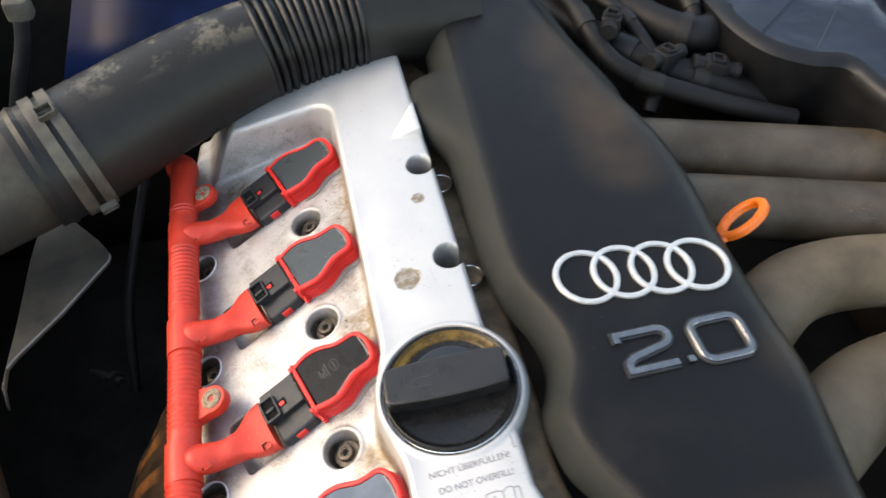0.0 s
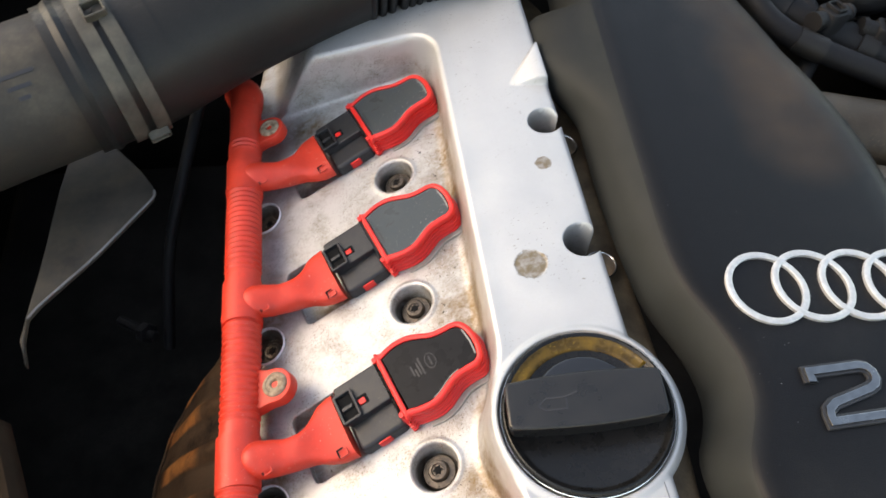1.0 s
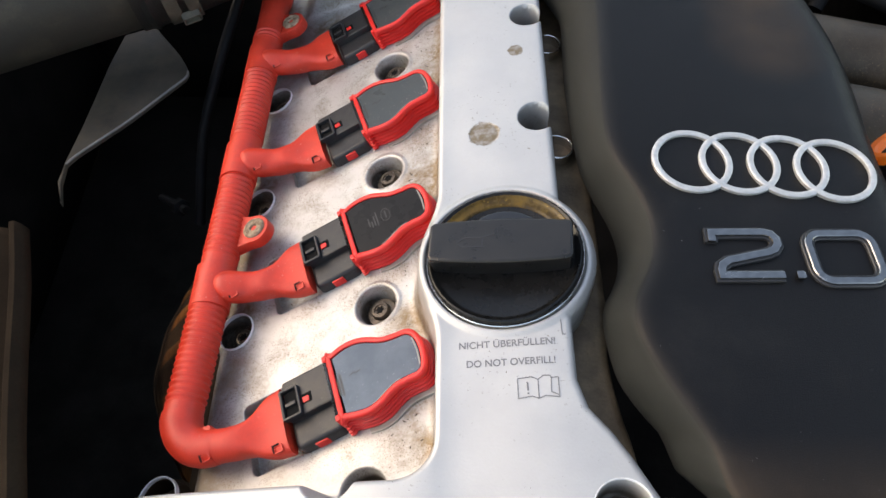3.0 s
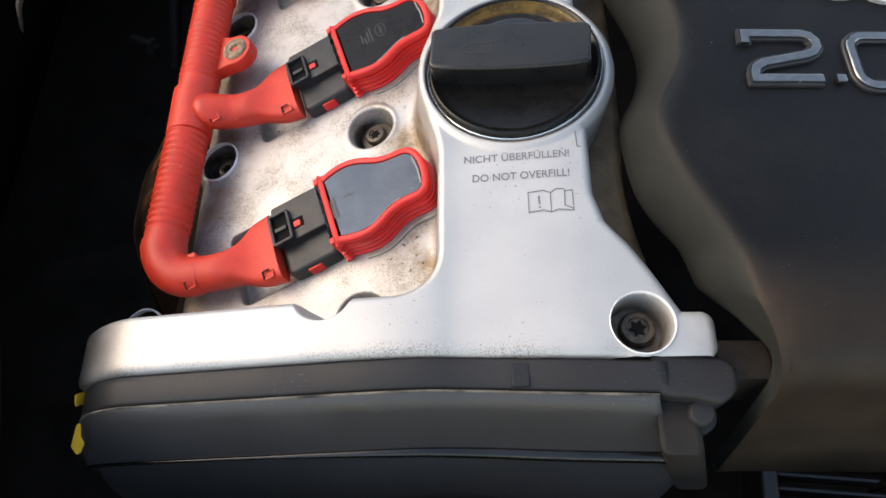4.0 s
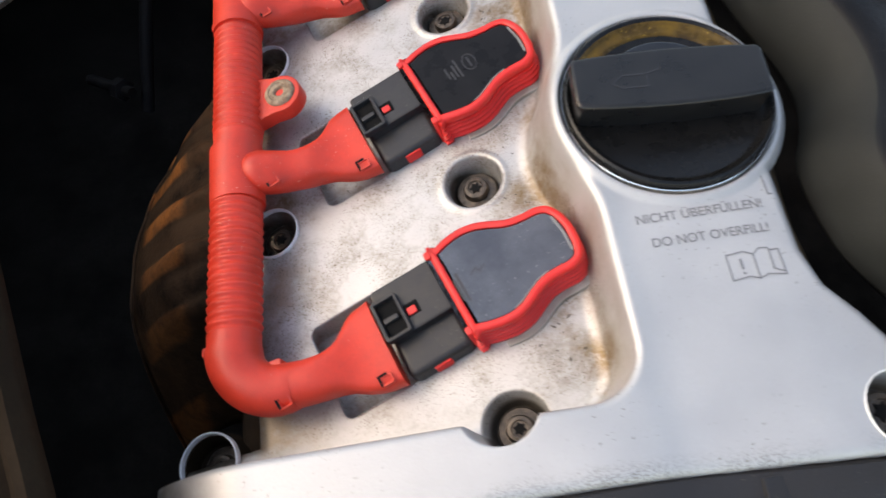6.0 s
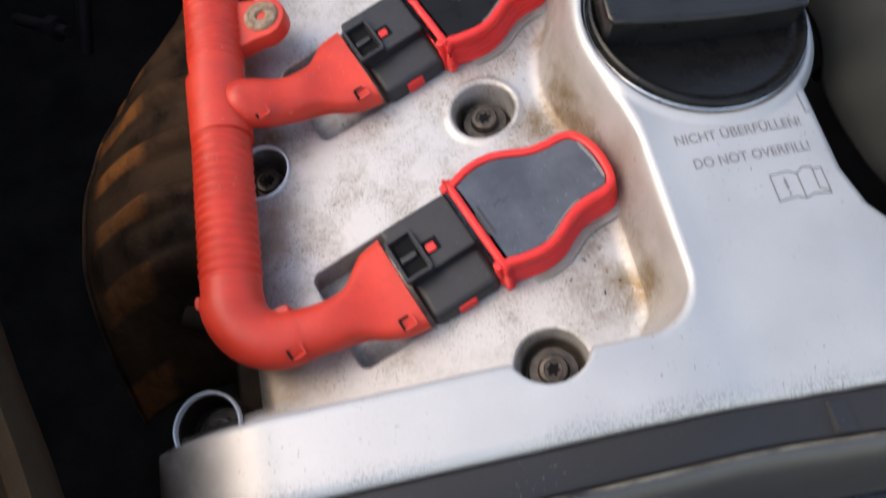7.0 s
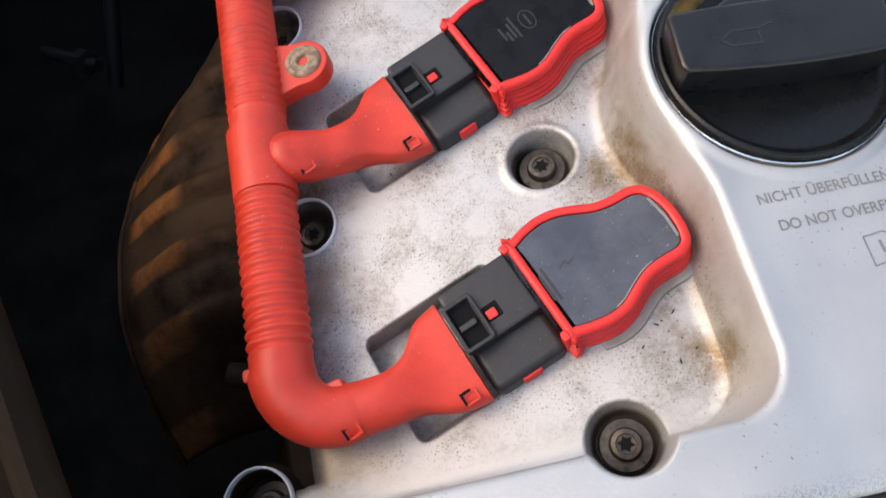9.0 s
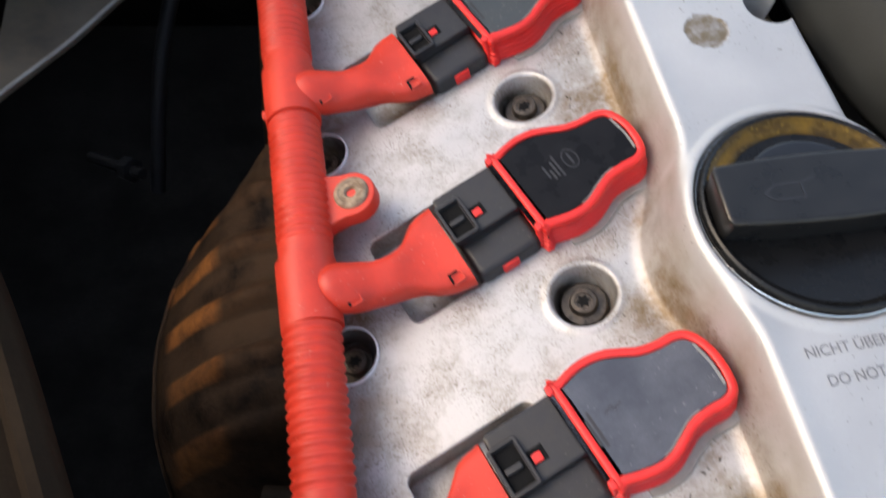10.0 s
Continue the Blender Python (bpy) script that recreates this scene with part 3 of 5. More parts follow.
def build_valve_cover():
    cover = thing("valve_cover", "silver painted cast aluminium valve cover with oily brown stains", "valve cover")
    step = 0.0005
    xs, ys = np.arange(-0.1245, 0.1345, step), np.arange(-0.1260, 0.318, step)
    X, Y = np.meshgrid(xs, ys)
    U = X / math.cos(ALPHA)
    # plan outline, negative inside
    out = sd_polygon(X, Y, [(-0.1150, -0.119), (0.035, -0.119), (0.060, -0.1200), (0.1233, -0.1220), (0.1233, -0.1140), (0.1140, -0.1140), (0.1040, -0.0960), (0.0972, -0.0855), (0.0885, -0.0750), (0.0843, -0.0610), (0.0830, 0.08), (0.0822, 0.31), (-0.075, 0.31), (-0.0835, 0.26), (-0.0835, -0.090), (-0.1150, -0.094)]) - 0.005
    out = np.minimum(out, sd_disc(X, Y, CAP_X, CAP_Y, 0.0425))
    for k in range(3):
        out = np.minimum(out, sd_disc(X, Y, -0.0800, k * PITCH, 0.0130))
    out = np.minimum(out, sd_disc(X, Y, 0.1022, -0.1138, 0.0138))
    # coil valley; round the front bolt the grid leans with the bolt's axis
    def surface(X):
        low = sd_polygon(X, Y, [(-0.30, -0.0828), (0.0117, -0.0828), (0.0117, 0.2385), (-0.30, 0.2425)]) - 0.016
        ring = -sd_disc(X, Y, CAP_X, CAP_Y, 0.0418)
        blend = np.maximum(0.012 - np.abs(low - ring), 0) / 0.012
        low = np.maximum(low, ring) + 0.003 * blend * blend
        # a steep wall with a hollow foot and a rounded lip
        deck = arch(X, Y) - 0.046 * ease((-0.042 - X) / 0.030) * ease((Y - 0.240) / 0.010)
        foot = valve_floor(X) + 0.0028 * np.clip((low + 0.0050) / 0.0050, 0, 1) ** 2
        lip = deck - 0.0022 * np.clip((0.0040 - low) / 0.0030, 0, 1) ** 2
        t = np.clip((low + 0.0012) / 0.0026, 0, 1)
        return np.minimum(foot * (1 - t) + lip * t, deck)

    wu, wv, wr, ref = -0.0020, -0.0962, 0.0104, 0.037
    well_x = (wu - (ref - 0.0055) * math.sin(ALPHA)) / math.cos(ALPHA)
    lean = 0.42 * (1 - ease((np.hypot(X - well_x, Y - wv) - 0.014) / 0.030))
    X0 = X
    for _ in range(12):
        X = X0 + lean * (ref - surface(X))
    Z = surface(X)
    U = X / math.cos(ALPHA)
    floor = valve_floor(X)
    # the front valley bolt's pit, the pits between the coils and the machined sockets at the outer edge
    for x, y, r, drop in (*((-0.0018, k * PITCH, 0.0098, 0.0112) for k in range(3)), *((-0.0800, k * PITCH, 0.0100, 0.011) for k in range(3))):
        d = np.hypot((X - x) / math.cos(ALPHA), Y - y) - r
        if x > -0.07:
            Z = Z + 0.0007 * np.exp(-((d - 0.0028) / 0.0014) ** 2)
        Z = np.where(d < 0.0018, Z + (floor - drop - Z) * ease((0.0018 - d) / 0.0034) if x > -0.07 else Z + (floor - drop - Z) * ease((0.0006 - d) / 0.0016), Z)
        if x > -0.07:
            # the pit leans with the bolt's axis
            X = np.where(d < 0.0018, X + 0.42 * np.maximum(0, floor - Z), X)
    # a bolt well through the front rim, square to the valley floor
    d = np.hypot((X0 - well_x) * math.cos(ALPHA), Y - wv) - wr
    deep = (0.0055 - 0.0115 + 0.42 * (X0 + lean * ref)) / (1 + 0.42 * lean)
    Z = np.where(d < 0.0020, Z + (deep - Z) * ease((0.0020 - d) / 0.0036), Z)
    X = np.where(d < 0.0020, X0 + lean * (ref - Z), X)
    # trenches below the plugs
    for k in range(4):
        ca, sa = math.cos(radians(COIL_TURN)), math.sin(radians(COIL_TURN))
        du, dv = U - COIL_U, Y - (COIL_V + k * PITCH)
        a, b = du * ca + dv * sa, -du * sa + dv * ca
        qa, qb = np.abs(a + 0.030) - 0.0205, np.abs(b - 0.0012) - 0.0160
        d = np.hypot(np.maximum(qa, 0), np.maximum(qb, 0)) + np.minimum(np.maximum(qa, qb), 0) - 0.0028
        Z = np.where(d < 0.001, Z - 0.0130 * ease((0.001 - d) / 0.0024), Z)
    # the inner wall overhangs its foot a little
    X = np.where(X < 0.036, X + 0.0030 * ease((X - 0.008) / 0.018) * np.clip((arch(X, Y) - 0.001 - Z) / 0.024, 0, 1) * ease((0.23 - Y) / 0.02), X)
    # collar of the filler
    r = np.hypot(X - CAP_X, Y - CAP_Y)
    Z = np.where(r < 0.0420, Z + (arch(X, Y) + 0.0012 - Z) * ease((0.0420 - r) / 0.0032), Z)
    Z = np.where(r < 0.0380, Z - 0.010 * ease((0.0380 - r) / 0.0024), Z)
    # bolt wells in the upper deck
    for x, y, q, deep in ((0.1022, -0.1138, 0.0112, 0.014), (0.0803, 0.0870, 0.0092, 0.030), (0.0790, 0.1670, 0.0088, 0.030)):
        d = np.hypot(X - x, Y - y) - q
        Z = np.where(d < 0.0006, Z - deep * ease((0.0006 - d) / 0.0018), Z)
    # bright ramp below the cover's lobe
    ramp_ = sd_polygon(X, Y, [(0.0650, 0.1975), (0.0865, 0.1945), (0.0865, 0.2275)])
    Z = np.where(ramp_ < 0.001, Z + 0.0060 * ease((X - 0.064) / 0.022) * ease((0.001 - ramp_) / 0.002), Z)
    # worn marks
    d = np.hypot(X - 0.0528, Y - 0.0780) - 0.0076
    Z = np.where(d < 0.0006, Z - 0.0004 * ease((0.0006 - d) / 0.0012), Z)
    # parting step to the far end
    Z = Z - 0.0015 * ease((Y - 0.288) / 0.004)
    # rounded rim and skirt
    edge = 0.0040
    q = np.clip((out + edge) / edge, 0, 1)
    Z = Z - edge * 0.8 * (1 - np.sqrt(np.maximum(0, 1 - q * q)))
    Z = np.where(out > 0, Z - np.minimum(out, 0.0012) / 0.0012 * 0.045, Z)
    keep = out < 0.0016
    idx = -np.ones(X.shape, int)
    k4 = keep[:-1, :-1] & keep[1:, :-1] & keep[:-1, 1:] & keep[1:, 1:]
    used = np.zeros(X.shape, bool)
    for sl in ((slice(None, -1), slice(None, -1)), (slice(1, None), slice(None, -1)), (slice(None, -1), slice(1, None)), (slice(1, None), slice(1, None))):
        used[sl] |= k4
    idx[used] = np.arange(used.sum())
    verts = np.stack([X[used], Y[used], Z[used]], 1)
    jj, ii = np.nonzero(k4)
    faces = np.stack([idx[jj, ii], idx[jj, ii + 1], idx[jj + 1, ii + 1], idx[jj + 1, ii]], 1)
    me = bpy.data.meshes.new("casting")
    me.vertices.add(len(verts))
    me.vertices.foreach_set("co", verts.ravel())
    me.loops.add(faces.size)
    me.loops.foreach_set("vertex_index", faces.ravel())
    me.polygons.add(len(faces))
    me.polygons.foreach_set("loop_start", np.arange(0, faces.size, 4))
    me.polygons.foreach_set("use_smooth", np.ones(len(faces), bool))
    me.update(calc_edges=True)
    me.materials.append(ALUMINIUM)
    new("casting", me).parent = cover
    # shiny machined rims
    for x, y, rad, m in [(-0.0800, k * PITCH, 0.0112, SLOPE) for k in range(3)] + [(-0.1065, -0.0885, 0.0118, SLOPE @ Matrix.Translation((0, 0, 0.0010)))]:
        bm = bmesh.new()
        lathe(bm, ring_profile(rad, 0.0008, -0.0012, 0.0014, 0.0003), 40, m @ Matrix.Translation((x / math.cos(ALPHA), y, 0)))
        part("machined_rim", bm, RIM_METAL, cover, "bright machined socket rim")
    bm = bmesh.new()
    lathe(bm, ring_profile(0.0120, 0.0005, -0.003, 0.0004, 0.0002), 40, pose(0.1022, -0.1138, float(arch(np.array(0.1022), -0.1138)), 0, -4, 0))
    part("machined_rim", bm, RIM_METAL, cover, "bright machined socket rim")
    bm = bmesh.new()
    lathe(bm, ring_profile(0.0116, 0.0012, -0.030, -0.0002, 0.0002), 32, SLOPE @ Matrix.Translation((-0.1065 / math.cos(ALPHA), -0.0885, 0)))
    part("corner_socket", bm, BROWN, cover, "dark brown bolt socket at the corner")
    # old oil left round the corner bolt
    bm = bmesh.new()
    tube(bm, [(0.1027 + 0.0104 * math.cos(radians(a)), -0.1133 + 0.0104 * math.sin(radians(a)), 0.0368, 0.0005 + 0.0003 * math.sin(a * 0.21)) for a in range(-125, 71, 5)], 8)
    part("oil_residue", bm, OIL_GLINT, cover, "golden oil residue round the corner bolt")
    # printed warning and open book sign
    def on_deck(x, y):
        return pose(x, y, 0, 0, 0, 0.3)

    def drape(bm):
        for v in bm.verts:
            v.co.z = max(0.0, v.co.z) + float(arch(np.array(v.co.x), v.co.y)) + 0.00018

    for text, x, y, w in (("NICHT ÜBERFÜLLEN!", 0.0392, -0.0447, 0.0416), ("DO NOT OVERFILL!", 0.0424, -0.0535, 0.0379)):
        bm = lettering(text, 0.0046, w)
        bmesh.ops.transform(bm, matrix=on_deck(x, y), verts=bm.verts)
        drape(bm)
        part("printed_text", bm, PRINT, cover, "grey printed warning text")
    bm = bmesh.new()
    m = on_deck(0.0640, -0.0686) @ Matrix.Diagonal((0.94, 0.98, 1, 1))
    w = 0.00045
    for path in ([(0, 0.009), (0, 0), (0.006, 0.0008), (0.009, -0.0004), (0.012, 0.0008), (0.018, 0), (0.018, 0.009)], [(0, 0.009), (0.003, 0.0092), (0.006, 0.0096), (0.009, 0.0082)], [(0.009, 0.0082), (0.0115, 0.0100), (0.0145, 0.0098), (0.0148, 0.0088), (0.018, 0.009)], [(0.009, 0.0082), (0.009, -0.0004)], [(0.0148, 0.0088), (0.0146, 0.0024), (0.018, 0.0008)]):
        ribbon(bm, path, w, 0, 0.00008, m=m)
    ribbon(bm, [(0.0043, 0.0072), (0.0044, 0.0034)], 0.0008, 0, 0.00008, m=m)
    ribbon(bm, [(0.0044, 0.0025), (0.0044, 0.0017)], 0.0008, 0, 0.00008, m=m)
    drape(bm)
    part("printed_sign", bm, PRINT, cover, "grey printed open book sign")
    bm = bmesh.new()
    ribbon(bm, [(0, 0.008), (0.0003, 0), (0.0018, 0)], 0.0005, 0, 0.0001, m=on_deck(0.0838, -0.0400))
    drape(bm)
    part("scribed_mark", bm, PRINT, cover)
    return cover


def build_bolt():
    bolt = thing("cover_bolt", "oily dark steel star-socket bolt sunk in the valve cover", "bolt", group="valve cover bolts")
    bm = bmesh.new()
    lathe(bm, [(0.0062, -0.004), (0.0084, -0.0038), (0.0084, -0.0022), (0.0078, -0.0015), (0.0052, -0.0013), (0.0050, 0.0004), (0.0044, 0.0013), (0.0031, 0.0015), (0.0028, 0.0009), (0.0001, 0.0008)], 28)
    part("head", bm, STEEL, bolt)
    bm = bmesh.new()
    star = [(r * math.cos(radians(30 * k)), r * math.sin(radians(30 * k))) for k in range(12) for r in [0.0026 if k % 2 == 0 else 0.0016]]
    prism(bm, smooth_outline(star, 3), 0.0006, 0.00125)
    part("star_socket", bm, RECESS_SHADE, bolt, "black star painted as the shade of the drive recess")
    return bolt


def build_crumbs():
    """Dry dirt fallen on the valley floor and along the rim."""
    rng = random.Random(5)
    bm = bmesh.new()
    for n in range(620):
        if n < 480:
            x, y = rng.gauss(0.021, 0.009), rng.uniform(-0.078, 0.215)
            if x > 0.0250 or x < -0.03 or math.hypot(x - CAP_X, y - CAP_Y) < 0.047 or any(math.hypot(x + 0.002, y - k * PITCH) < 0.0130 for k in range(3)):
                continue
            z = float(valve_floor(x))
        elif n < 550:
            x, y = rng.uniform(-0.075, 0.012), rng.uniform(-0.078, 0.215)
            q = (y / PITCH) % 1.0
            if not 0.12 < q < 0.30 and not 0.70 < q < 0.86:
                continue
            z = float(valve_floor(x))
        else:
            x, y = rng.uniform(-0.10, 0.09), -0.1165 + rng.gauss(0, 0.0012)
            z = float(arch(np.array(x))) - 0.0003
        size = rng.choice((0.0002, 0.0002, 0.0003, 0.0003, 0.0005) if n < 550 else (0.0002, 0.0003))
        m = Matrix.Translation((x, y, z)) @ Matrix.Rotation(rng.uniform(0, 6.3), 4, "Z") @ Matrix.Diagonal((size * rng.uniform(0.7, 2.3), size * 0.6, size * 0.5, 1))
        bmesh.ops.create_icosphere(bm, subdivisions=1, radius=1.0, matrix=m)
    return tagged(link_mesh("dirt_crumbs", bm, CRUMB), "dark dry dirt crumbs on the valve cover", "dirt", kind="stuff")


# ---- oil filler cap ----


def build_cap():
    cap = thing("oil_filler_cap", "black plastic oil filler cap with a broad grip bar, oily", "oil cap", pose(CAP_X, CAP_Y, float(arch(np.array(CAP_X), CAP_Y)), 0, -DECK_TILT, 0) @ Matrix.Translation((0, 0, -0.044)))
    bm = bmesh.new()
    lathe(bm, [(0.0340, 0.036), (0.0360, 0.0390), (0.0364, 0.0464), (0.0360, 0.0474), (0.0352, 0.0478), (0.0344, 0.0474), (0.0336, 0.0463), (0.0322, 0.0457), (0.0001, 0.0450)], 96)
    disc = part("disc", bm, CAP, cap)
    bm = bmesh.new()
    lathe(bm, ring_profile(0.0371, 0.0007, 0.036, 0.0450, 0.0003), 96)
    part("seal_ring", bm, BRIGHT, cap, "bright metal ring round the cap")
    bm = bmesh.new()
    half = [(0.0330, 0.0085), (0.0315, 0.0103), (0.022, 0.0112), (0.010, 0.0118), (0.0, 0.0120), (-0.010, 0.0118), (-0.022, 0.0112), (-0.0315, 0.0103), (-0.0330, 0.0085)]
    bar = [(-x, -y) for x, y in half] + half
    prism(bm, bar, 0.0430, 0.0572, 0.0013, 3, pose(-0.001, 0.0012, 0, 0, 0, -4), base=0.0012)
    grip = part("grip_bar", bm, GRIP, cap)
    # oily strip whose golden colour stands for the reflection behind the grip
    bm = bmesh.new()
    loft(bm, [[(r * math.cos(radians(a)), r * math.sin(radians(a)), z + 0.0003) for a in range(28, 157, 3)] for r, z in ((0.0340, 0.0469), (0.0334, 0.0461), (0.0320, 0.0456), (0.0302, 0.0455), (0.0280, 0.0454))], closed=False)
    raised = bmesh.new()
    arc = [(0.0228 * math.cos(radians(a)), 0.0005 + 0.0240 * math.sin(radians(a))) for a in range(0, 181, 6)]
    prism(raised, arc, 0.0440, 0.0480, 0.0014, 3)
    part("raised_disc", raised, CAP_GLOSS, cap, "glossy raised half disc behind the grip")
    film = part("oil_glint_film", bm, OIL_GLINT, disc, "oil film inside the rim with a painted golden reflection")
    mod = film.modifiers.new("thickness", "SOLIDIFY")
    mod.thickness = 0.0002
    bm = bmesh.new()
    m = pose(-0.021, 0.001, 0, 0, 0, -4)
    ribbon(bm, [(0.000, 0.0000), (0.004, 0.0030), (0.012, 0.0030), (0.017, 0.0048)], 0.0007, 0.0571, 0.05732, m=m)
    ribbon(bm, [(0.000, 0.0000), (0.003, -0.0022), (0.012, -0.0022), (0.012, 0.0030)], 0.0007, 0.0571, 0.05732, m=m)
    part("oil_can_sign", bm, FAINT, grip, "faint moulded oil can sign")
    return cap


# ---- ignition coils ----


def coil_outline():
    low = [(0.0, -0.0186), (0.0035, -0.0198), (0.0080, -0.0212), (0.0145, -0.0223), (0.0205, -0.0215), (0.0260, -0.0190), (0.0310, -0.0170), (0.0365, -0.0166), (0.0420, -0.0168), (0.0462, -0.0148), (0.0482, -0.0105)]
    high = [(0.0, 0.0166), (0.0035, 0.0174), (0.0080, 0.0186), (0.0135, 0.0191), (0.0195, 0.0181), (0.0250, 0.0156), (0.0305, 0.0125), (0.0360, 0.0112), (0.0415, 0.0107), (0.0455, 0.0088), (0.0480, 0.0048)]
    pts = low + [(0.0490, -0.0055), (0.0491, -0.0005)] + high[::-1]
    fine = smooth_outline(pts, 4)
    # square the corners at the plug's side
    return [(max(a, 0.0), b) for a, b in fine]


def build_coil(lid_material, label, printed=False):
    coil = thing("ignition_coil", label, "ignition coil", group="ignition coils in a row")
    shape = coil_outline()
    bm = bmesh.new()
    prism(bm, [(x + 0.0010, y - 0.0024) for x, y in offset_outline(shape, -0.0016) if x > 0.007], -0.006, 0.0009, 0.0006, 2)
    part("foot", bm, FOOT_METAL, coil, "grey metal foot below the jacket")
    # ribbed red jacket
    bm = bmesh.new()
    rings = [(0.0006, -0.004), (0.0006, 0.0004)]
    for k in range(4):
        z, out = 0.0006 + 0.0023 * k, 0.0004 * (3 - k)
        rings += [(0.0016 - out, z), (-out, z + 0.0004), (-out, z + 0.0013), (0.0016 - out, z + 0.0018)]
    rings += [(0.0002, 0.0100), (0.0, 0.0108), (0.0, 0.0124), (0.0004, 0.0131), (0.0012, 0.0135), (0.0024, 0.0135), (0.0029, 0.0131), (0.0030, 0.0118)]
    loft(bm, [[(x, y, z) for x, y in offset_outline(shape, o)] for o, z in rings])
    jacket = part("jacket", bm, RED, coil, "bright red ribbed rubber jacket")
    for lug in (-0.0176, 0.0155):
        bm = bmesh.new()
        box(bm, -0.0014, lug - 0.0016, 0.0, 0.0010, lug + 0.0016, 0.0139, 0.0005)
        part("corner_lug", bm, RED, jacket)
    bm = bmesh.new()
    prism(bm, offset_outline(shape, 0.00305), 0.008, 0.0128, 0.0006, 2)
    lid = part("lid", bm, lid_material, coil, "smooth dark resin lid")
    # pale worn strip inside the far end of the jacket
    bm = bmesh.new()
    ribbon(bm, [(0.0444, -0.0110), (0.0451, -0.0040), (0.0446, 0.0040)], 0.0008, 0.0126, 0.0130)
    near = [q for q in offset_outline(shape, 0.0034) if q[1] < 0 and 0.016 < q[0] < 0.034]
    ribbon(bm, near, 0.0004, 0.0126, 0.0130)
    part("bare_edge", bm, GREY_PLATE, lid, "worn pale edge of the lid")
    # maker's print, unreadable: bars and an oval
    if printed:
        bm = bmesh.new()
        m = pose(0.024, -0.001, 0.0128, 0, 0, 90)
        oval = [(0.0042 * math.cos(2 * math.pi * k / 20), 0.0026 * math.sin(2 * math.pi * k / 20)) for k in range(20)]
        ribbon(bm, oval, 0.0004, 0, 0.00008, closed=True, m=m)
        for x, y, w in ((-0.0026, 0, 0.0052), (-0.005, 0.0052, 0.0100), (-0.004, 0.0068, 0.0070), (-0.0045, 0.0084, 0.0045), (-0.003, 0.0100, 0.0060)):
            box(bm, x, y - 0.0004, 0, x + w, y + 0.0004, 0.00008, 0.00002, m)
        part("faint_print", bm, FAINT, lid, "faint grey print on the lid")
    else:
        bm = bmesh.new()
        m = pose(0.012, -0.006, 0.0128, 0, 0, 90)
        ribbon(bm, [(0.0005, -0.0030), (-0.0008, -0.0004), (0.0008, 0.0004), (-0.0005, 0.0030)], 0.0005, 0, 0.00008, m=pose(0.013, 0.001, 0.0128, 0, 0, 90))
        for x, y, w in ((-0.002, 0.0066, 0.012), (-0.001, 0.0082, 0.009)):
            box(bm, x, y - 0.0005, 0, x + w, y + 0.0005, 0.00008, 0.00002, m)
        part("faint_print", bm, FAINT, lid, "faint grey print on the lid")
    # plug
    bm = bmesh.new()
    outline = rounded(-0.0262, -0.0196, -0.0004, 0.0164, 0.0032, 4)
    prism(bm, outline, -0.003, 0.0075, 0.0022, 3)
    plug = part("plug", bm, CONNECTOR, coil, "dark grey plastic plug housing")
    bm = bmesh.new()
    prism(bm, rounded(-0.0258, -0.0060, -0.0004, 0.0156, 0.0015, 3), 0.006, 0.0114, 0.0009, 2)
    part("raised_deck", bm, CONNECTOR, plug)
    # latch frame: a raised rectangular ring over a black plate, the opening's painted shade
    bm = bmesh.new()
    ribbon(bm, rounded(-0.0264, -0.0056, -0.0174, 0.0096, 0.0006, 2), 0.0014, 0.0110, 0.0138, 0.0003, closed=True)
    part("latch_frame", bm, CONNECTOR, plug, "raised latch frame on the plug")
    bm = bmesh.new()
    box(bm, -0.0254, -0.0046, 0.0112, -0.0184, 0.0086, 0.0116, 0.0002)
    part("latch_opening_shade", bm, RECESS_SHADE, plug)
    bm = bmesh.new()
    box(bm, -0.0250, 0.0006, 0.0112, -0.0192, 0.0026, 0.0131, 0.0003)
    part("latch_tongue", bm, CONNECTOR, plug)
    bm = bmesh.new()
    box(bm, -0.0166, -0.0010, 0.0112, -0.0112, 0.0042, 0.0117, 0.0002)
    part("lock_opening_shade", bm, RECESS_SHADE, plug)
    bm = bmesh.new()
    box(bm, -0.0160, -0.0006, 0.0112, -0.0126, 0.0024, 0.0122, 0.0003)
    part("lock_tab", bm, RED, plug, "red locking tab")
    bm = bmesh.new()
    box(bm, -0.0174, -0.0203, 0.0008, -0.0106, -0.0180, 0.0056, 0.0005)
    part("side_tab", bm, RED, plug, "red locking tab on the side")
    return coil


def coil_pose(k):
    return SLOPE @ pose(COIL_U, COIL_V + k * PITCH, 0, 0, 0, COIL_TURN)


# ---- red wiring conduit ----


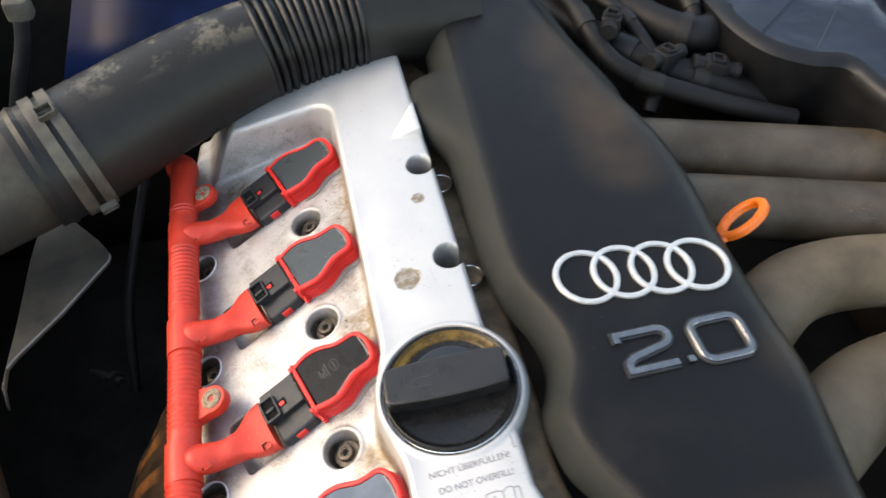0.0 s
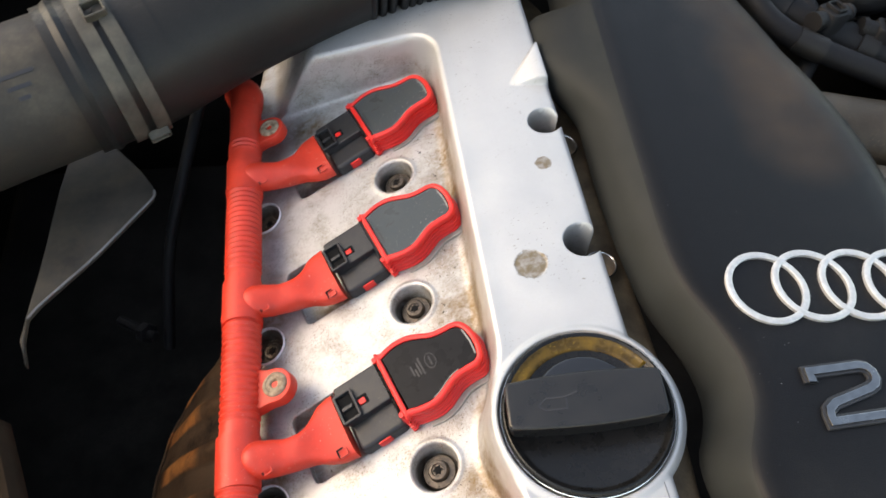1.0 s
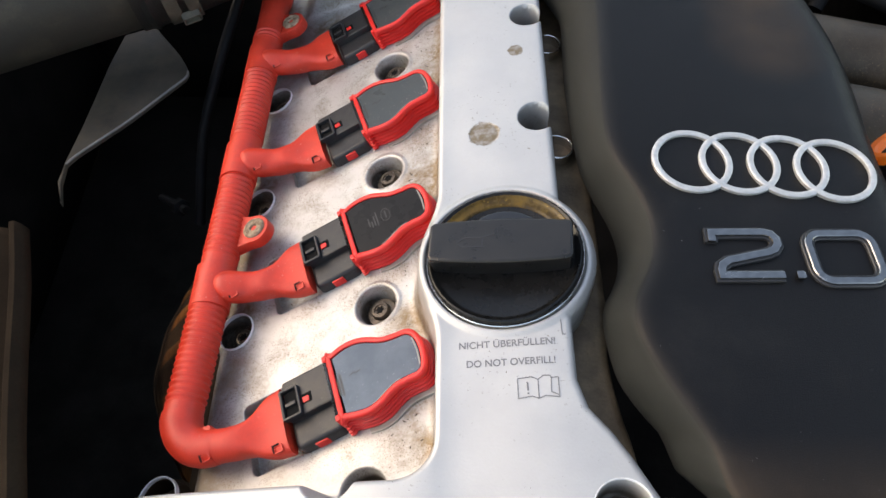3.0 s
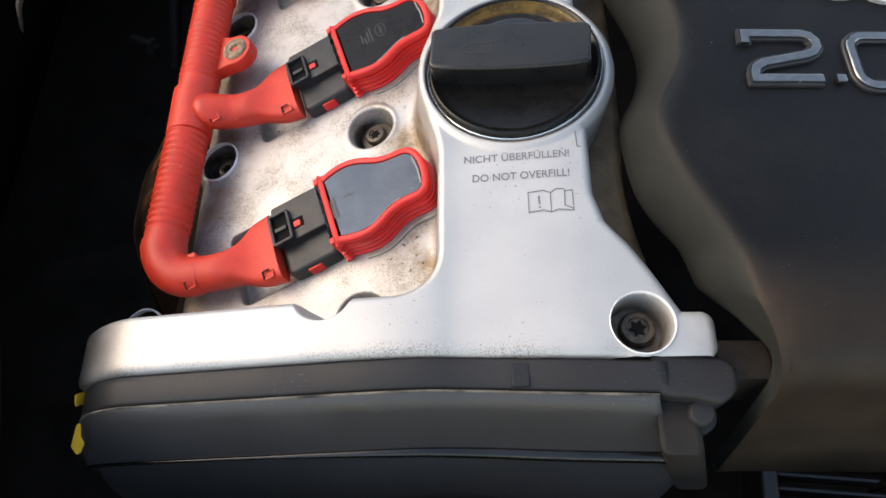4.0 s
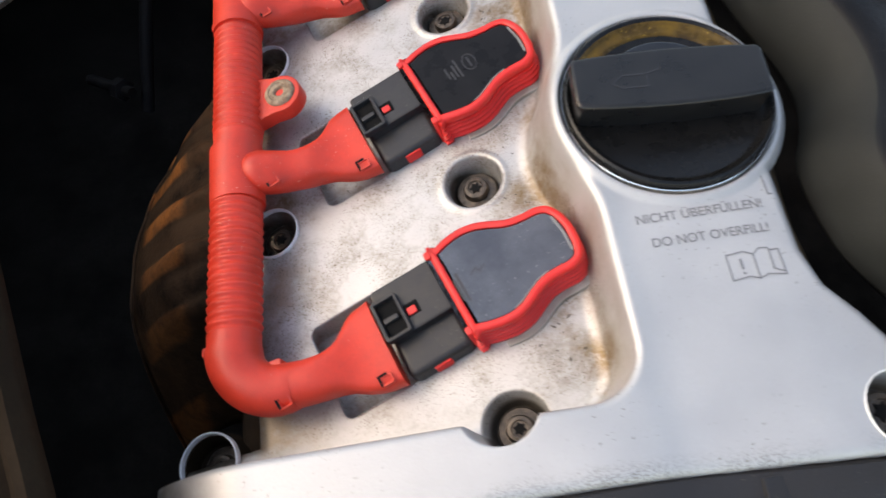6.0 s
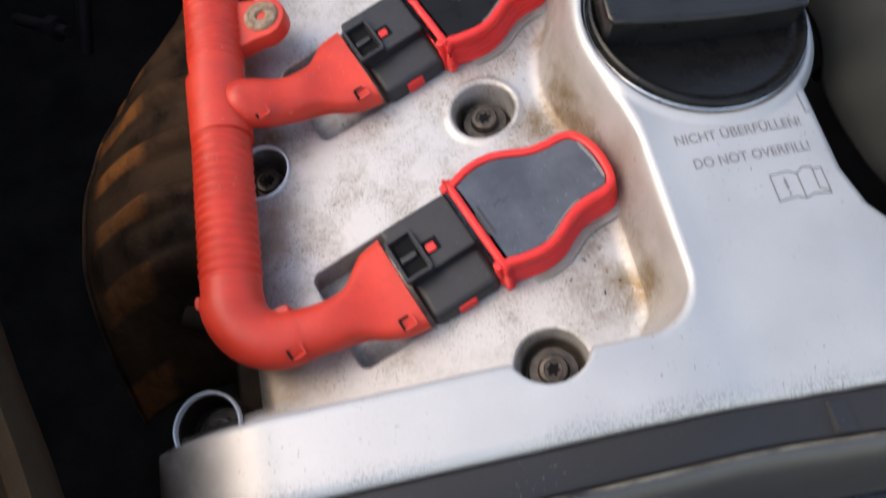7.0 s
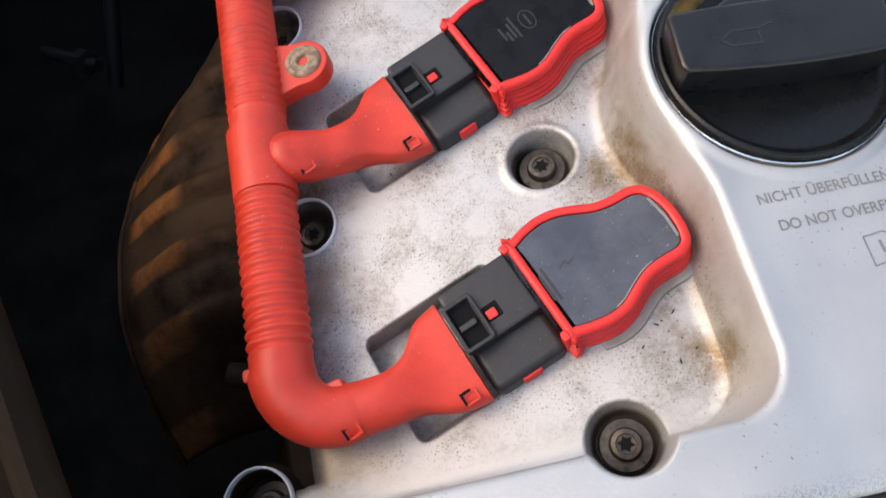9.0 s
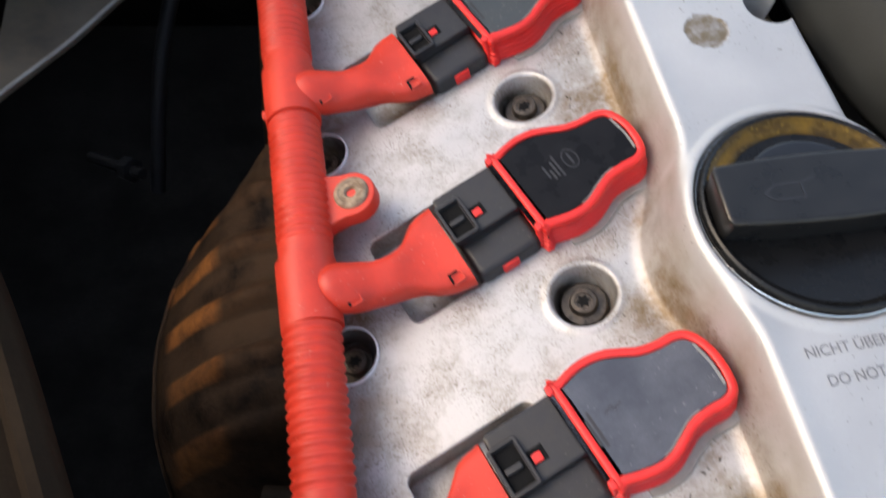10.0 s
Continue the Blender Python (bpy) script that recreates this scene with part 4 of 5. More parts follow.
def build_conduit():
    con = thing("wiring_conduit", "orange-red plastic wiring conduit with four branches to the coils", "wiring conduit", SLOPE)
    W0 = 0.0185

    def centre(v):
        return -0.0910 - 0.0022 * (0.1 - v) / 0.17 - 0.022 * max(0.0, 0.05 - v)

    # corrugated and plain lengths of the main tube
    v = -0.058
    rows = []
    plain = [(-0.075, -0.050)] + [(0.007 + k * PITCH, 0.036 + k * PITCH) for k in range(3)] + [(0.222, 0.30)]
    n = int((0.262 + 0.058) / 0.00045)
    for i in range(n + 1):
        v = -0.058 + i * 0.00045
        inside = min(max(a - v, v - b) for a, b in plain)
        amp = 0.00055 * max(0.0, min(1.0, inside / 0.002))
        rows.append((centre(v), v, W0, 0.0098 + amp * math.sin(2 * math.pi * v / 0.0036)))
    bm = bmesh.new()
    tube(bm, rows, 28)
    part("main_tube", bm, CONDUIT, con, "corrugated main tube")
    # elbow at the front end
    bm = bmesh.new()
    c = centre(-0.058)
    r = 0.0147
    rows = [(c, -0.054, W0, 0.0103)] + [(c + r * (1 - math.cos(radians(a))), -0.056 - r * math.sin(radians(a)), W0 - 0.0045 * a / 90, 0.0104 - 0.0012 * a / 90) for a in range(0, 91, 9)]
    rows += [(-0.0770, -0.0706, W0 - 0.0046, 0.0089), (-0.0740, -0.0705, W0 - 0.0048, 0.0082)]
    tube(bm, rows, 28)
    elbow = part("elbow", bm, CONDUIT, con)
    for k in range(4):
        dv = k * PITCH
        bm = bmesh.new()
        # branch: round at the tube, flattening out to the plug
        y0 = -0.0705
        path = [(-0.0930, y0, 0.0150, 0.0087, 0.0087), (-0.0800, y0, 0.0142, 0.0086, 0.0086), (-0.0680, y0 + 0.0008, 0.0128, 0.0081, 0.0081), (-0.0615, y0 + 0.0022, 0.0112, 0.0082, 0.0076), (-0.0570, y0 + 0.0040, 0.0096, 0.0098, 0.0068), (-0.0530, y0 + 0.0060, 0.0082, 0.0132, 0.0060), (-0.0485, y0 + 0.0083, 0.0072, 0.0162, 0.0056), (-0.0415, y0 + 0.0110, 0.0066, 0.0176, 0.0054)]
        if k == 0:
            path = path[1:]
        else:
            path = [(-0.0893, y0 + 0.0004, 0.0198, 0.0020, 0.0020), (-0.0880, y0 + 0.0004, 0.0198, 0.0052, 0.0056), (-0.0852, y0 + 0.0002, 0.0194, 0.0079, 0.0082), (-0.0810, y0, 0.0184, 0.0091, 0.0092), (-0.0750, y0, 0.0160, 0.0088, 0.0088)] + path[2:]
        fine = spline(path, 5)
        ca, sa = math.cos(radians(COIL_TURN)), math.sin(radians(COIL_TURN))
        rings = []
        for i, (u, v, w, half, tall) in enumerate(fine):
            share = min(1, max(0, (u + 0.070) / 0.02))
            t = share * radians(COIL_TURN)
            e = 2.0 + 1.8 * share
            ring = []
            for j in range(28):
                a = 2 * math.pi * j / 28
                cx, cy = abs(math.cos(a)) ** (2 / e) * math.copysign(1, math.cos(a)), abs(math.sin(a)) ** (2 / e) * math.copysign(1, math.sin(a))
                ring.append((u - half * cx * math.sin(t), v + dv + half * cx * math.cos(t), w + tall * cy))
            rings.append(ring)
        loft(bm, rings)
        branch = part("branch_boot", bm, CONDUIT, con, "moulded branch flaring out to a coil plug")
        # moulded square catches on the boot
        for u, v, w, t in ((-0.0760, y0 - 0.0068, 0.0196 if k == 0 else 0.0216, 20), (-0.0415, y0 - 0.0042, 0.0119, 19)):
            bm = bmesh.new()
            m = Matrix.Translation((u, v + dv, w)) @ pose(0, 0, 0, 24 if u < -0.07 else 8, 0, t)
            ribbon(bm, rounded(-0.0020, -0.0016, 0.0020, 0.0016, 0.0003, 2), 0.0007, -0.002, 0.0004, 0.0001, closed=True, m=m)
            part("catch", bm, CONDUIT, branch)
        # raised black strips paint the shaded gap round each catch
        for u, v, w, t in ((-0.0760, y0 - 0.0068, 0.0196 if k == 0 else 0.0216, 20), (-0.0415, y0 - 0.0042, 0.0119, 19)):
            bm = bmesh.new()
            m = Matrix.Translation((u, v + dv, w)) @ pose(0, 0, 0, 24 if u < -0.07 else 8, 0, t)
            ribbon(bm, [(-0.0024, -0.0014), (-0.0024, 0.0020), (0.0008, 0.0020)], 0.0009, -0.001, 0.00050, m=m)
            part("catch_gap_shade", bm, RECESS_SHADE, branch)
        if k:
            bm = bmesh.new()
            tube(bm, [(centre(-0.07 + dv), v + dv, W0, 0.0108) for v in (-0.083, -0.0825, -0.058, -0.0575)], 28)
            part("junction_sleeve", bm, CONDUIT, con)
    # mounting lugs with screws
    for v in (0.0540, 0.0540 + 2 * PITCH):
        bm = bmesh.new()
        lug = [(-0.092, -0.0135), (-0.0825, -0.0110), (-0.0760, -0.0092)] + [(-0.0727 + 0.0092 * math.cos(radians(a)), 0.0092 * math.sin(radians(a))) for a in range(-80, 81, 16)] + [(-0.0760, 0.0092), (-0.0825, 0.0110), (-0.092, 0.0135)]
        prism(bm, lug, 0.0120, 0.0190, 0.0008, 2, Matrix.Translation((0, v, 0)))
        lug_part = part("mounting_lug", bm, CONDUIT, con)
        bm = bmesh.new()
        lathe(bm, [(0.0066, 0.018), (0.0066, 0.0196), (0.0060, 0.0203), (0.0048, 0.0205), (0.0044, 0.0201), (0.0026, 0.0202), (0.0019, 0.0196), (0.0017, 0.0184), (0.0001, 0.0183)], 24, Matrix.Translation((-0.0724, v, 0)))
        part("lug_screw", bm, ZINC, lug_part, "dull corroded screw head")
    # small moulded tab inside the elbow
    bm = bmesh.new()
    box(bm, -0.0034, -0.0018, -0.004, 0.0034, 0.0018, 0.0016, 0.0007, pose(-0.0806, -0.0628, 0.0170, 0, 0, 12))
    part("elbow_tab", bm, CONDUIT, con)
    # small moulded nubs on the outer side
    for v in (-0.0530, 0.1010, 0.1890):
        bm = bmesh.new()
        box(bm, -0.0050, -0.0022, -0.003, 0.0, 0.0022, 0.0035, 0.0008, Matrix.Translation((centre(v) - 0.0075, v, W0 - 0.002)))
        part("nub", bm, CONDUIT, con)
    # far end turning down behind the valve
    bm = bmesh.new()
    tube(bm, spline([(centre(0.25), 0.252, W0, 0.0100), (centre(0.26), 0.266, W0 - 0.001, 0.0108), (-0.098, 0.280, W0 - 0.008, 0.0105), (-0.106, 0.290, W0 - 0.030, 0.0100)], 6), 24)
    part("end_bend", bm, CONDUIT, con)
    return con


# ---- plastic engine cover with badge ----
COVER_Z = 0.0765
LEFT = [(0.36, 0.128), (0.29, 0.123), (0.206, 0.1175), (0.123, 0.1120), (0.066, 0.1085), (0.044, 0.1105), (0.026, 0.1175), (0.008, 0.1222), (-0.009, 0.1218), (-0.020, 0.1180), (-0.030, 0.1125), (-0.041, 0.1094), (-0.053, 0.1106), (-0.068, 0.1165), (-0.084, 0.1248), (-0.095, 0.1300), (-0.104, 0.1320), (-0.125, 0.1340), (-0.20, 0.136)]
FOOT = [(0.38, 0.116), (0.29, 0.110), (0.20, 0.103), (0.12, 0.099), (0.066, 0.1010), (0.046, 0.1045), (0.028, 0.1110), (0.014, 0.1145), (0.001, 0.1148), (-0.011, 0.1113), (-0.0215, 0.1056), (-0.032, 0.1040), (-0.048, 0.1055), (-0.060, 0.1082), (-0.072, 0.1150), (-0.082, 0.1222), (-0.094, 0.1245), (-0.102, 0.1310), (-0.118, 0.1370), (-0.20, 0.142)]


def along(table):
    """A smooth function of y through the rows of (y, x)."""
    pts = spline(table, 10)

    def value(y):
        for a, b in zip(pts, pts[1:]):
            if a[0] >= y >= b[0]:
                return a[1] + (b[1] - a[1]) * (a[0] - y) / max(1e-9, a[0] - b[0])
        return pts[-1][1]
    return value


RIGHT = [(0.40, 0.200), (0.309, 0.2090), (0.269, 0.2145), (0.239, 0.2210), (0.200, 0.2290), (0.169, 0.2380), (0.133, 0.2440), (0.100, 0.2450), (0.050, 0.2425), (0.000, 0.2440), (-0.040, 0.2455), (-0.080, 0.2400), (-0.112, 0.2360), (-0.20, 0.2340)]
cover_left, cover_foot, cover_right = along(LEFT), along(FOOT), along(RIGHT)


def build_engine_cover():
    cover = thing("engine_cover", "black plastic engine cover with dusty edges and a silver badge", "engine cover")
    bm_top = bmesh.new()
    tops, skirts, sides = [], [], []
    stations = [0.36 - 0.006 * k for k in range(79)]
    stations = [y for y in stations if y > -0.108]
    rows = [(y, 0.0, 0.0) for y in stations]
    # the front end rolls over and falls away
    for a in range(0, 73, 8):
        rows.append((-0.112 - 0.030 * math.sin(radians(a)), -0.030 * (1 - math.cos(radians(a))), a))
    rows.append((-0.150, -0.060, 72))
    rows.append((-0.155, -0.085, 72))
    for y, dz, a in rows:
        xl = cover_left(y) + 0.009 * math.sin(math.radians(a) * 1.25)
        lobe = 0.019 * float(ease((0.246 - y) / 0.007) * ease((y - 0.150) / 0.055))
        z = COVER_Z + dz
        right = cover_right(y)
        flare = 0.010 * float(ease((y - 0.17) / 0.05))
        tops.append([(xl + 0.001, y, z - 0.0030), (xl + 0.0035, y, z - 0.0012), (xl + 0.008, y, z - 0.0002), *[(xl + 0.012 + (right - 0.016 - xl - 0.012) * k / 10, y, z) for k in range(11)], (right - 0.008, y, z - 0.0020), (right - 0.002, y, z - 0.0070), (right + 0.002 + flare, y, z - 0.0180), (right + 0.005 + 1.3 * flare, y, z - 0.055)])
        yf = y + 0.016 if not a else y + 0.016 * (1 - a / 72)
        xf = cover_foot(yf) - lobe
        zf = COVER_Z - 0.0315 if not a else min(COVER_Z - 0.0315, z - 0.012)
        q = min(1.0, a / 48)
        q = q * q * (3 - 2 * q)
        xf, yf, zf = xf + (xl + 0.002 - xf) * q, yf + (y + 0.006 - yf) * q, zf + (z - 0.010 - zf) * q
        skirts.append([(xf + 0.0015, yf, zf - 0.003), *[(xf + (xl + 0.001 - xf) * q ** 1.5 - 0.3 * lobe * math.sin(math.pi * q), yf + (y - yf) * q, zf + (z - 0.003 - zf) * q + 0.004 * math.sin(math.pi * q)) for q in (0, 0.2, 0.4, 0.6, 0.8, 1)]])
    # one moulding: dusty sides, smooth top
    loft(bm_top, [a + b[1:] for a, b in zip(skirts, tops)], closed=False)
    columns = len(skirts[0]) + len(tops[0]) - 2
    for i, f in enumerate(bm_top.faces):
        f.material_index = 1 if i % columns < len(skirts[0]) - 1 or i % columns >= columns - 2 else 0
    shell = part("shell", bm_top, COVER, cover)
    shell.data.materials.append(SKIRT)
    mod = shell.modifiers.new("thickness", "SOLIDIFY")
    mod.thickness, mod.offset = 0.0025, -1
    # badge of four linked rings
    for k, (x, y) in enumerate(((0.1470, 0.0385), (0.1690, 0.0378), (0.1912, 0.0362), (0.2125, 0.0342))):
        bm = bmesh.new()
        lathe(bm, [(0.0157, 0), (0.0157, 0.0016), (0.0163, 0.0021), (0.0181, 0.0021), (0.0187, 0.0016), (0.0187, 0)], 72, Matrix.Translation((x, y, COVER_Z - 0.0002 + 0.00012 * k)))
        part("badge_ring", bm, SILVER, cover, "silver ring of the badge")
    # raised figures
    m = Matrix.Translation((0.1475, -0.0262, COVER_Z + 0.0006)) @ pose(0, 0, 0, 0, 0, 1.5)
    two = [(0.0003, 0.0185), (0.0008, 0.0232), (0.0235, 0.0232), (0.0265, 0.0222), (0.0282, 0.0198), (0.0282, 0.0168), (0.0265, 0.0143), (0.0235, 0.0128), (0.0055, 0.0088), (0.0022, 0.0066), (0.0012, 0.0040), (0.0012, 0.0013), (0.0275, 0.0013)]
    nought = rounded(0.0418, -0.0016, 0.0700, 0.0225, 0.0062, 5)
    for name, path, closed in (("figure_two", two, False), ("figure_nought", nought, True)):
        bm = bmesh.new()
        ribbon(bm, path, 0.0058, -0.0012, 0.0009, 0.0004, closed=closed, m=m)
        base = part(name, bm, RUBBER, cover, "raised black figure")
        bm = bmesh.new()
        ribbon(bm, path, 0.0034, 0.0, 0.0019, 0.0004, closed=closed, m=m)
        part("silver_face", bm, CHROME, base, "silver face of the figure")
    bm = bmesh.new()
    box(bm, 0.0325, -0.0005, 0.0, 0.0362, 0.0031, 0.0019, 0.0004, m)
    part("decimal_point", bm, CHROME, cover, "silver decimal point")
    return cover


# ---- timing belt cover at the front ----


def build_belt_cover():
    cover = thing("timing_belt_cover", "black plastic timing belt cover with a dusty ridge", "belt cover")
    xs = [-0.1185 + 0.0036 * k for k in range(71)]

    def crest(x):
        z = float(arch(np.array(x)))
        return z - 0.0022 - 0.008 * max(0.0, (-0.108 - x) / 0.0105) ** 2

    def lean(x):
        return float(deck_rise(np.array(x)))

    def flare(x, dz):
        # the right-hand end widens downwards
        return 0.0125 * min(1.6, max(0.0, -dz - 0.002) / 0.0315) * max(0.0, (x - 0.02) / 0.0885)

    def lift(x, dz):
        # below its upper edge the lid's outer corner is fuller
        return 0.8 * min(1.0, max(0.0, -dz - 0.002) / 0.018) * (20 * max(0.0, -0.09 - x) ** 2 + 0.008 * max(0.0, (-0.108 - x) / 0.0105) ** 2)

    def sheet(profile, x0, x1, mat, name, label=""):
        bm = bmesh.new()
        cols = [x for x in xs if x0 <= x <= x1]
        rings = [[(x + flare(x, dz) - 0.30 * lean(x), y - 0.34 * lean(x), min(crest(x) + dz + lift(x, dz), zmax)) for x in cols] for y, dz, zmax in profile]
        loft(bm, rings, closed=False)
        ob = part(name, bm, mat, cover, label)
        mod = ob.modifiers.new("thickness", "SOLIDIFY")
        mod.thickness, mod.offset = 0.002, -1
        return ob

    sheet([(-0.1225, -0.004, 9), (-0.1243, -0.0012, 9), (-0.1252, -0.0002, 9), (-0.1275, 0.0, 9), (-0.1345, -0.0008, 9), (-0.1353, -0.0014, 9), (-0.1360, -0.0026, 9)], -0.1260, 0.1120, BELT_FLANGE, "flange", "flat upper flange of the belt cover")
    lid_sheet = sheet([(-0.1354, -0.0036, 9), (-0.1358, -0.0020, 9), (-0.1366, -0.0011, 9), (-0.1380, -0.0016, 9), (-0.1420, -0.0085, 9), (-0.1465, -0.0200, 9), (-0.1500, -0.0300, 9), (-0.1508, -0.0335, 9), (-0.1500, -0.0360, 9)], -0.1260, 0.1085, BELT_COVER, "upper_lid", "smooth black lid with a dusty upper edge")
    sheet([(-0.1485, -0.0350, 9), (-0.1500, -0.0380, 9), (-0.1508, -0.0440, 9), (-0.1540, -0.0600, 9), (-0.1580, -0.0900, 9), (-0.1600, -0.1600, 9)], -0.1260, 0.1120, BELT_COVER, "lower_lid", "lower half of the belt cover")
    # shiny black bead added along the lid's lower edge to give its dark reflection
    bm = bmesh.new()
    tube(bm, [(x + flare(x, -0.0335) - 0.30 * lean(x), -0.1512 - 0.34 * lean(x), crest(x) - 0.0335 + lift(x, -0.0335), 0.0008 + 0.0021 * float(ease((x + 0.06) / 0.12))) for x in xs if x < 0.1085], 10)
    part("edge_bead", bm, BEAD, lid_sheet, "black bead standing in for the lid edge's dark reflection")
    bm = bmesh.new()
    tube(bm, [(x - 0.30 * lean(x), -0.1366 - 0.34 * lean(x), crest(x) - 0.0012, 0.0005) for x in xs if x < 0.1085], 8)
    part("dust_line", bm, DUSTY_EDGE, lid_sheet, "pale dust along the upper edge")
    # end wall of the lid and the bolted ear beside it
    corner = Vector((-0.0026, -0.0029, 0.0086))
    bm = bmesh.new()
    prism(bm, rounded(0.1085, -0.1560, 0.1240, -0.1335, 0.0035, 4), -0.04, 0.0330, 0.0020, 2)
    for v in bm.verts:
        v.co.x += 0.0125 * max(0.0, 0.0330 - v.co.z) / 0.0335
    bmesh.ops.translate(bm, vec=corner, verts=bm.verts)
    part("end_post", bm, BELT_END, cover, "dusty brown end of the belt cover")
    bm = bmesh.new()
    prism(bm, smooth_outline([(0.108, -0.1350), (0.122, -0.1375), (0.1305, -0.1390), (0.1370, -0.1330), (0.1365, -0.1250), (0.1290, -0.1215), (0.108, -0.1215)], 5), 0.026, 0.0406, 0.0024, 3, Matrix.Translation(corner))
    ear = part("ear", bm, BELT_FLANGE, cover, "rounded ear with a screw")
    bm = bmesh.new()
    lathe(bm, [(0.0068, 0.012), (0.0068, 0.0300), (0.0048, 0.0302), (0.0048, 0.0345), (0.0040, 0.0355), (0.0001, 0.0357)], 24, Matrix.Translation(Vector((0.1245, -0.1410, 0)) + corner))
    part("ear_screw", bm, BELT_FLANGE, ear, "dark round screw head")
    bm = bmesh.new()
    box(bm, 0.0552, -0.1358, 0.030, 0.0615, -0.1272, 0.0450, 0.0004)
    part("clip", bm, BELT_FLANGE, cover, "small square clip on the flange")
    # outer end wall with painted patches of sunlight
    side = Matrix(((0, 0, -1, 0), (1, 0, 0, 0), (0, -1, 0, 0), (0, 0, 0, 1)))
    bm = bmesh.new()
    prism(bm, [(-0.124, 0.16), (-0.159, 0.16), (-0.157, 0.090), (-0.151, 0.044), (-0.1495, 0.040), (-0.1440, 0.026), (-0.1375, 0.0155), (-0.1260, 0.0135), (-0.1240, 0.016)][::-1], -0.002, 0.0012, 0.0004, 2, Matrix.Translation((-0.1135, 0, 0)) @ side)
    wall = part("end_wall", bm, BELT_COVER, cover)
    # bright yellow plates stand in for low sunlight on the rounded outer corner
    wide = Vector((0.95, 0.0, 0.30)).normalized()
    for top, foot, half in (((-0.1143, -0.1379, -0.0107), (-0.1171, -0.1484, -0.0193), 0.0040), ((-0.1178, -0.1262, -0.0085), (-0.1178, -0.1305, -0.0110), 0.0006)):
        top, foot = Vector(top), Vector(foot)
        down = foot - top
        out_ = wide.cross(down).normalized()
        out_ = out_ if out_.z > 0 else -out_
        kite = [(-0.50, 0.0), (-0.1, -0.02), (0.30, 0.02), (0.55, 0.22), (1.0, 0.60), (0.75, 0.75), (0.25, 0.96), (0.0, 1.0), (-0.40, 0.88), (-0.85, 0.72), (-0.72, 0.4)]
        bm = bmesh.new()
        rings = [[top + wide * (half * u * k) + down * (0.5 + (v - 0.5) * k) + out_ * h for u, v in kite] for k, h in ((1.0, -0.005), (1.0, 0.0), (0.9, 0.0006))]
        loft(bm, rings)
        part("sunlit_patch", bm, SUN_PATCH, wall, "patch of sunlight painted yellow on the end")
    return cover


# ---- things round the engine ----


def build_intake():
    hose = thing("intake_hose", "dusty black air intake hose with a ribbed bellows", "intake hose")
    line = [(-0.330, 0.170, 0.020), (-0.240, 0.210, 0.028), (-0.155, 0.248, 0.036), (-0.095, 0.278, 0.047), (-0.040, 0.300, 0.057), (0.005, 0.312, 0.063), (0.040, 0.318, 0.066), (0.075, 0.322, 0.067), (0.110, 0.326, 0.066), (0.150, 0.332, 0.062)]
    fine = [tuple(p) for p in spline(line, 20)]
    n = len(fine)

    def piece(a, b, radius):
        i0, i1 = int(a * (n - 1)), int(b * (n - 1))
        return [(*fine[i], radius((i - i0) / max(1, i1 - i0))) for i in range(i0, i1 + 1)]

    bm = bmesh.new()
    tube(bm, piece(0.0, 0.262, lambda s: 0.041), 56)
    meter = part("air_meter", bm, MAF, hose, "dusty grey air meter housing")
    bm = bmesh.new()
    tube(bm, piece(0.255, 0.505, lambda s: 0.043 - 0.005 * s), 56)
    part("smooth_duct", bm, DUCT, hose, "smooth dusty duct")
    bm = bmesh.new()
    tube(bm, piece(0.185, 0.262, lambda s: 0.0432), 56)
    part("sleeve", bm, DUCT, hose)
    for a in (0.190, 0.245):
        bm = bmesh.new()
        tube(bm, piece(a, a + 0.010, lambda s: 0.0428 + 0.0022 * math.sin(math.pi * s) ** 0.5), 56)
        part("sleeve_ridge", bm, DUCT, hose)
    for a, r in ((0.208, 0.0452), (0.226, 0.0456)):
        bm = bmesh.new()
        rows = piece(a, a + 0.009, lambda s: r)
        tube(bm, rows, 56)
        part("clamp_band", bm, CLAMP, hose, "dusty metal clamp band")
    i = int(0.224 * (n - 1))
    c, d = Vector(fine[i]), (Vector(fine[i + 1]) - Vector(fine[i - 1])).normalized()
    for ang in (78, -32):
        up = (Vector((0, 0, 1)) - d * d.z).normalized()
        side = d.cross(up)
        o = up * math.sin(radians(ang)) + side * math.cos(radians(ang))
        m = Matrix.Translation(c + o * 0.0455) @ Matrix((d, o.cross(d), o)).transposed().to_4x4()
        bm = bmesh.new()
        ribbon(bm, rounded(-0.0055, -0.0045, 0.0055, 0.0045, 0.001, 2), 0.0014, -0.001, 0.004, 0.0004, closed=True, m=m)
        part("clamp_lug", bm, CLAMP, hose)
    # bellows: separate rings on a core
    bm = bmesh.new()
    tube(bm, piece(0.500, 0.735, lambda s: 0.0330), 48)
    core = part("bellows", bm, BELLOWS, hose, "ribbed black rubber bellows")
    a, b = 0.506, 0.730
    for k in range(13):
        s = a + (b - a) * k / 12
        i = int(s * (n - 1))
        p, d = Vector(fine[i]), (Vector(fine[min(n - 1, i + 1)]) - Vector(fine[i - 1])).normalized()
        bm = bmesh.new()
        q = d.to_track_quat("Z", "Y").to_matrix().to_4x4()
        lathe(bm, [(0.0325, -0.0030), (0.0366, -0.0026), (0.0384, -0.0015), (0.0390, 0.0), (0.0384, 0.0015), (0.0366, 0.0026), (0.0325, 0.0030)], 48, Matrix.Translation(p) @ q)
        part("rib", bm, BELLOWS, core)
    bm = bmesh.new()
    tube(bm, piece(0.73, 1.0, lambda s: 0.037), 48)
    part("end_duct", bm, DUCT, hose)
    # maker's mark as plain bars on the meter
    i = int(0.155 * (n - 1))
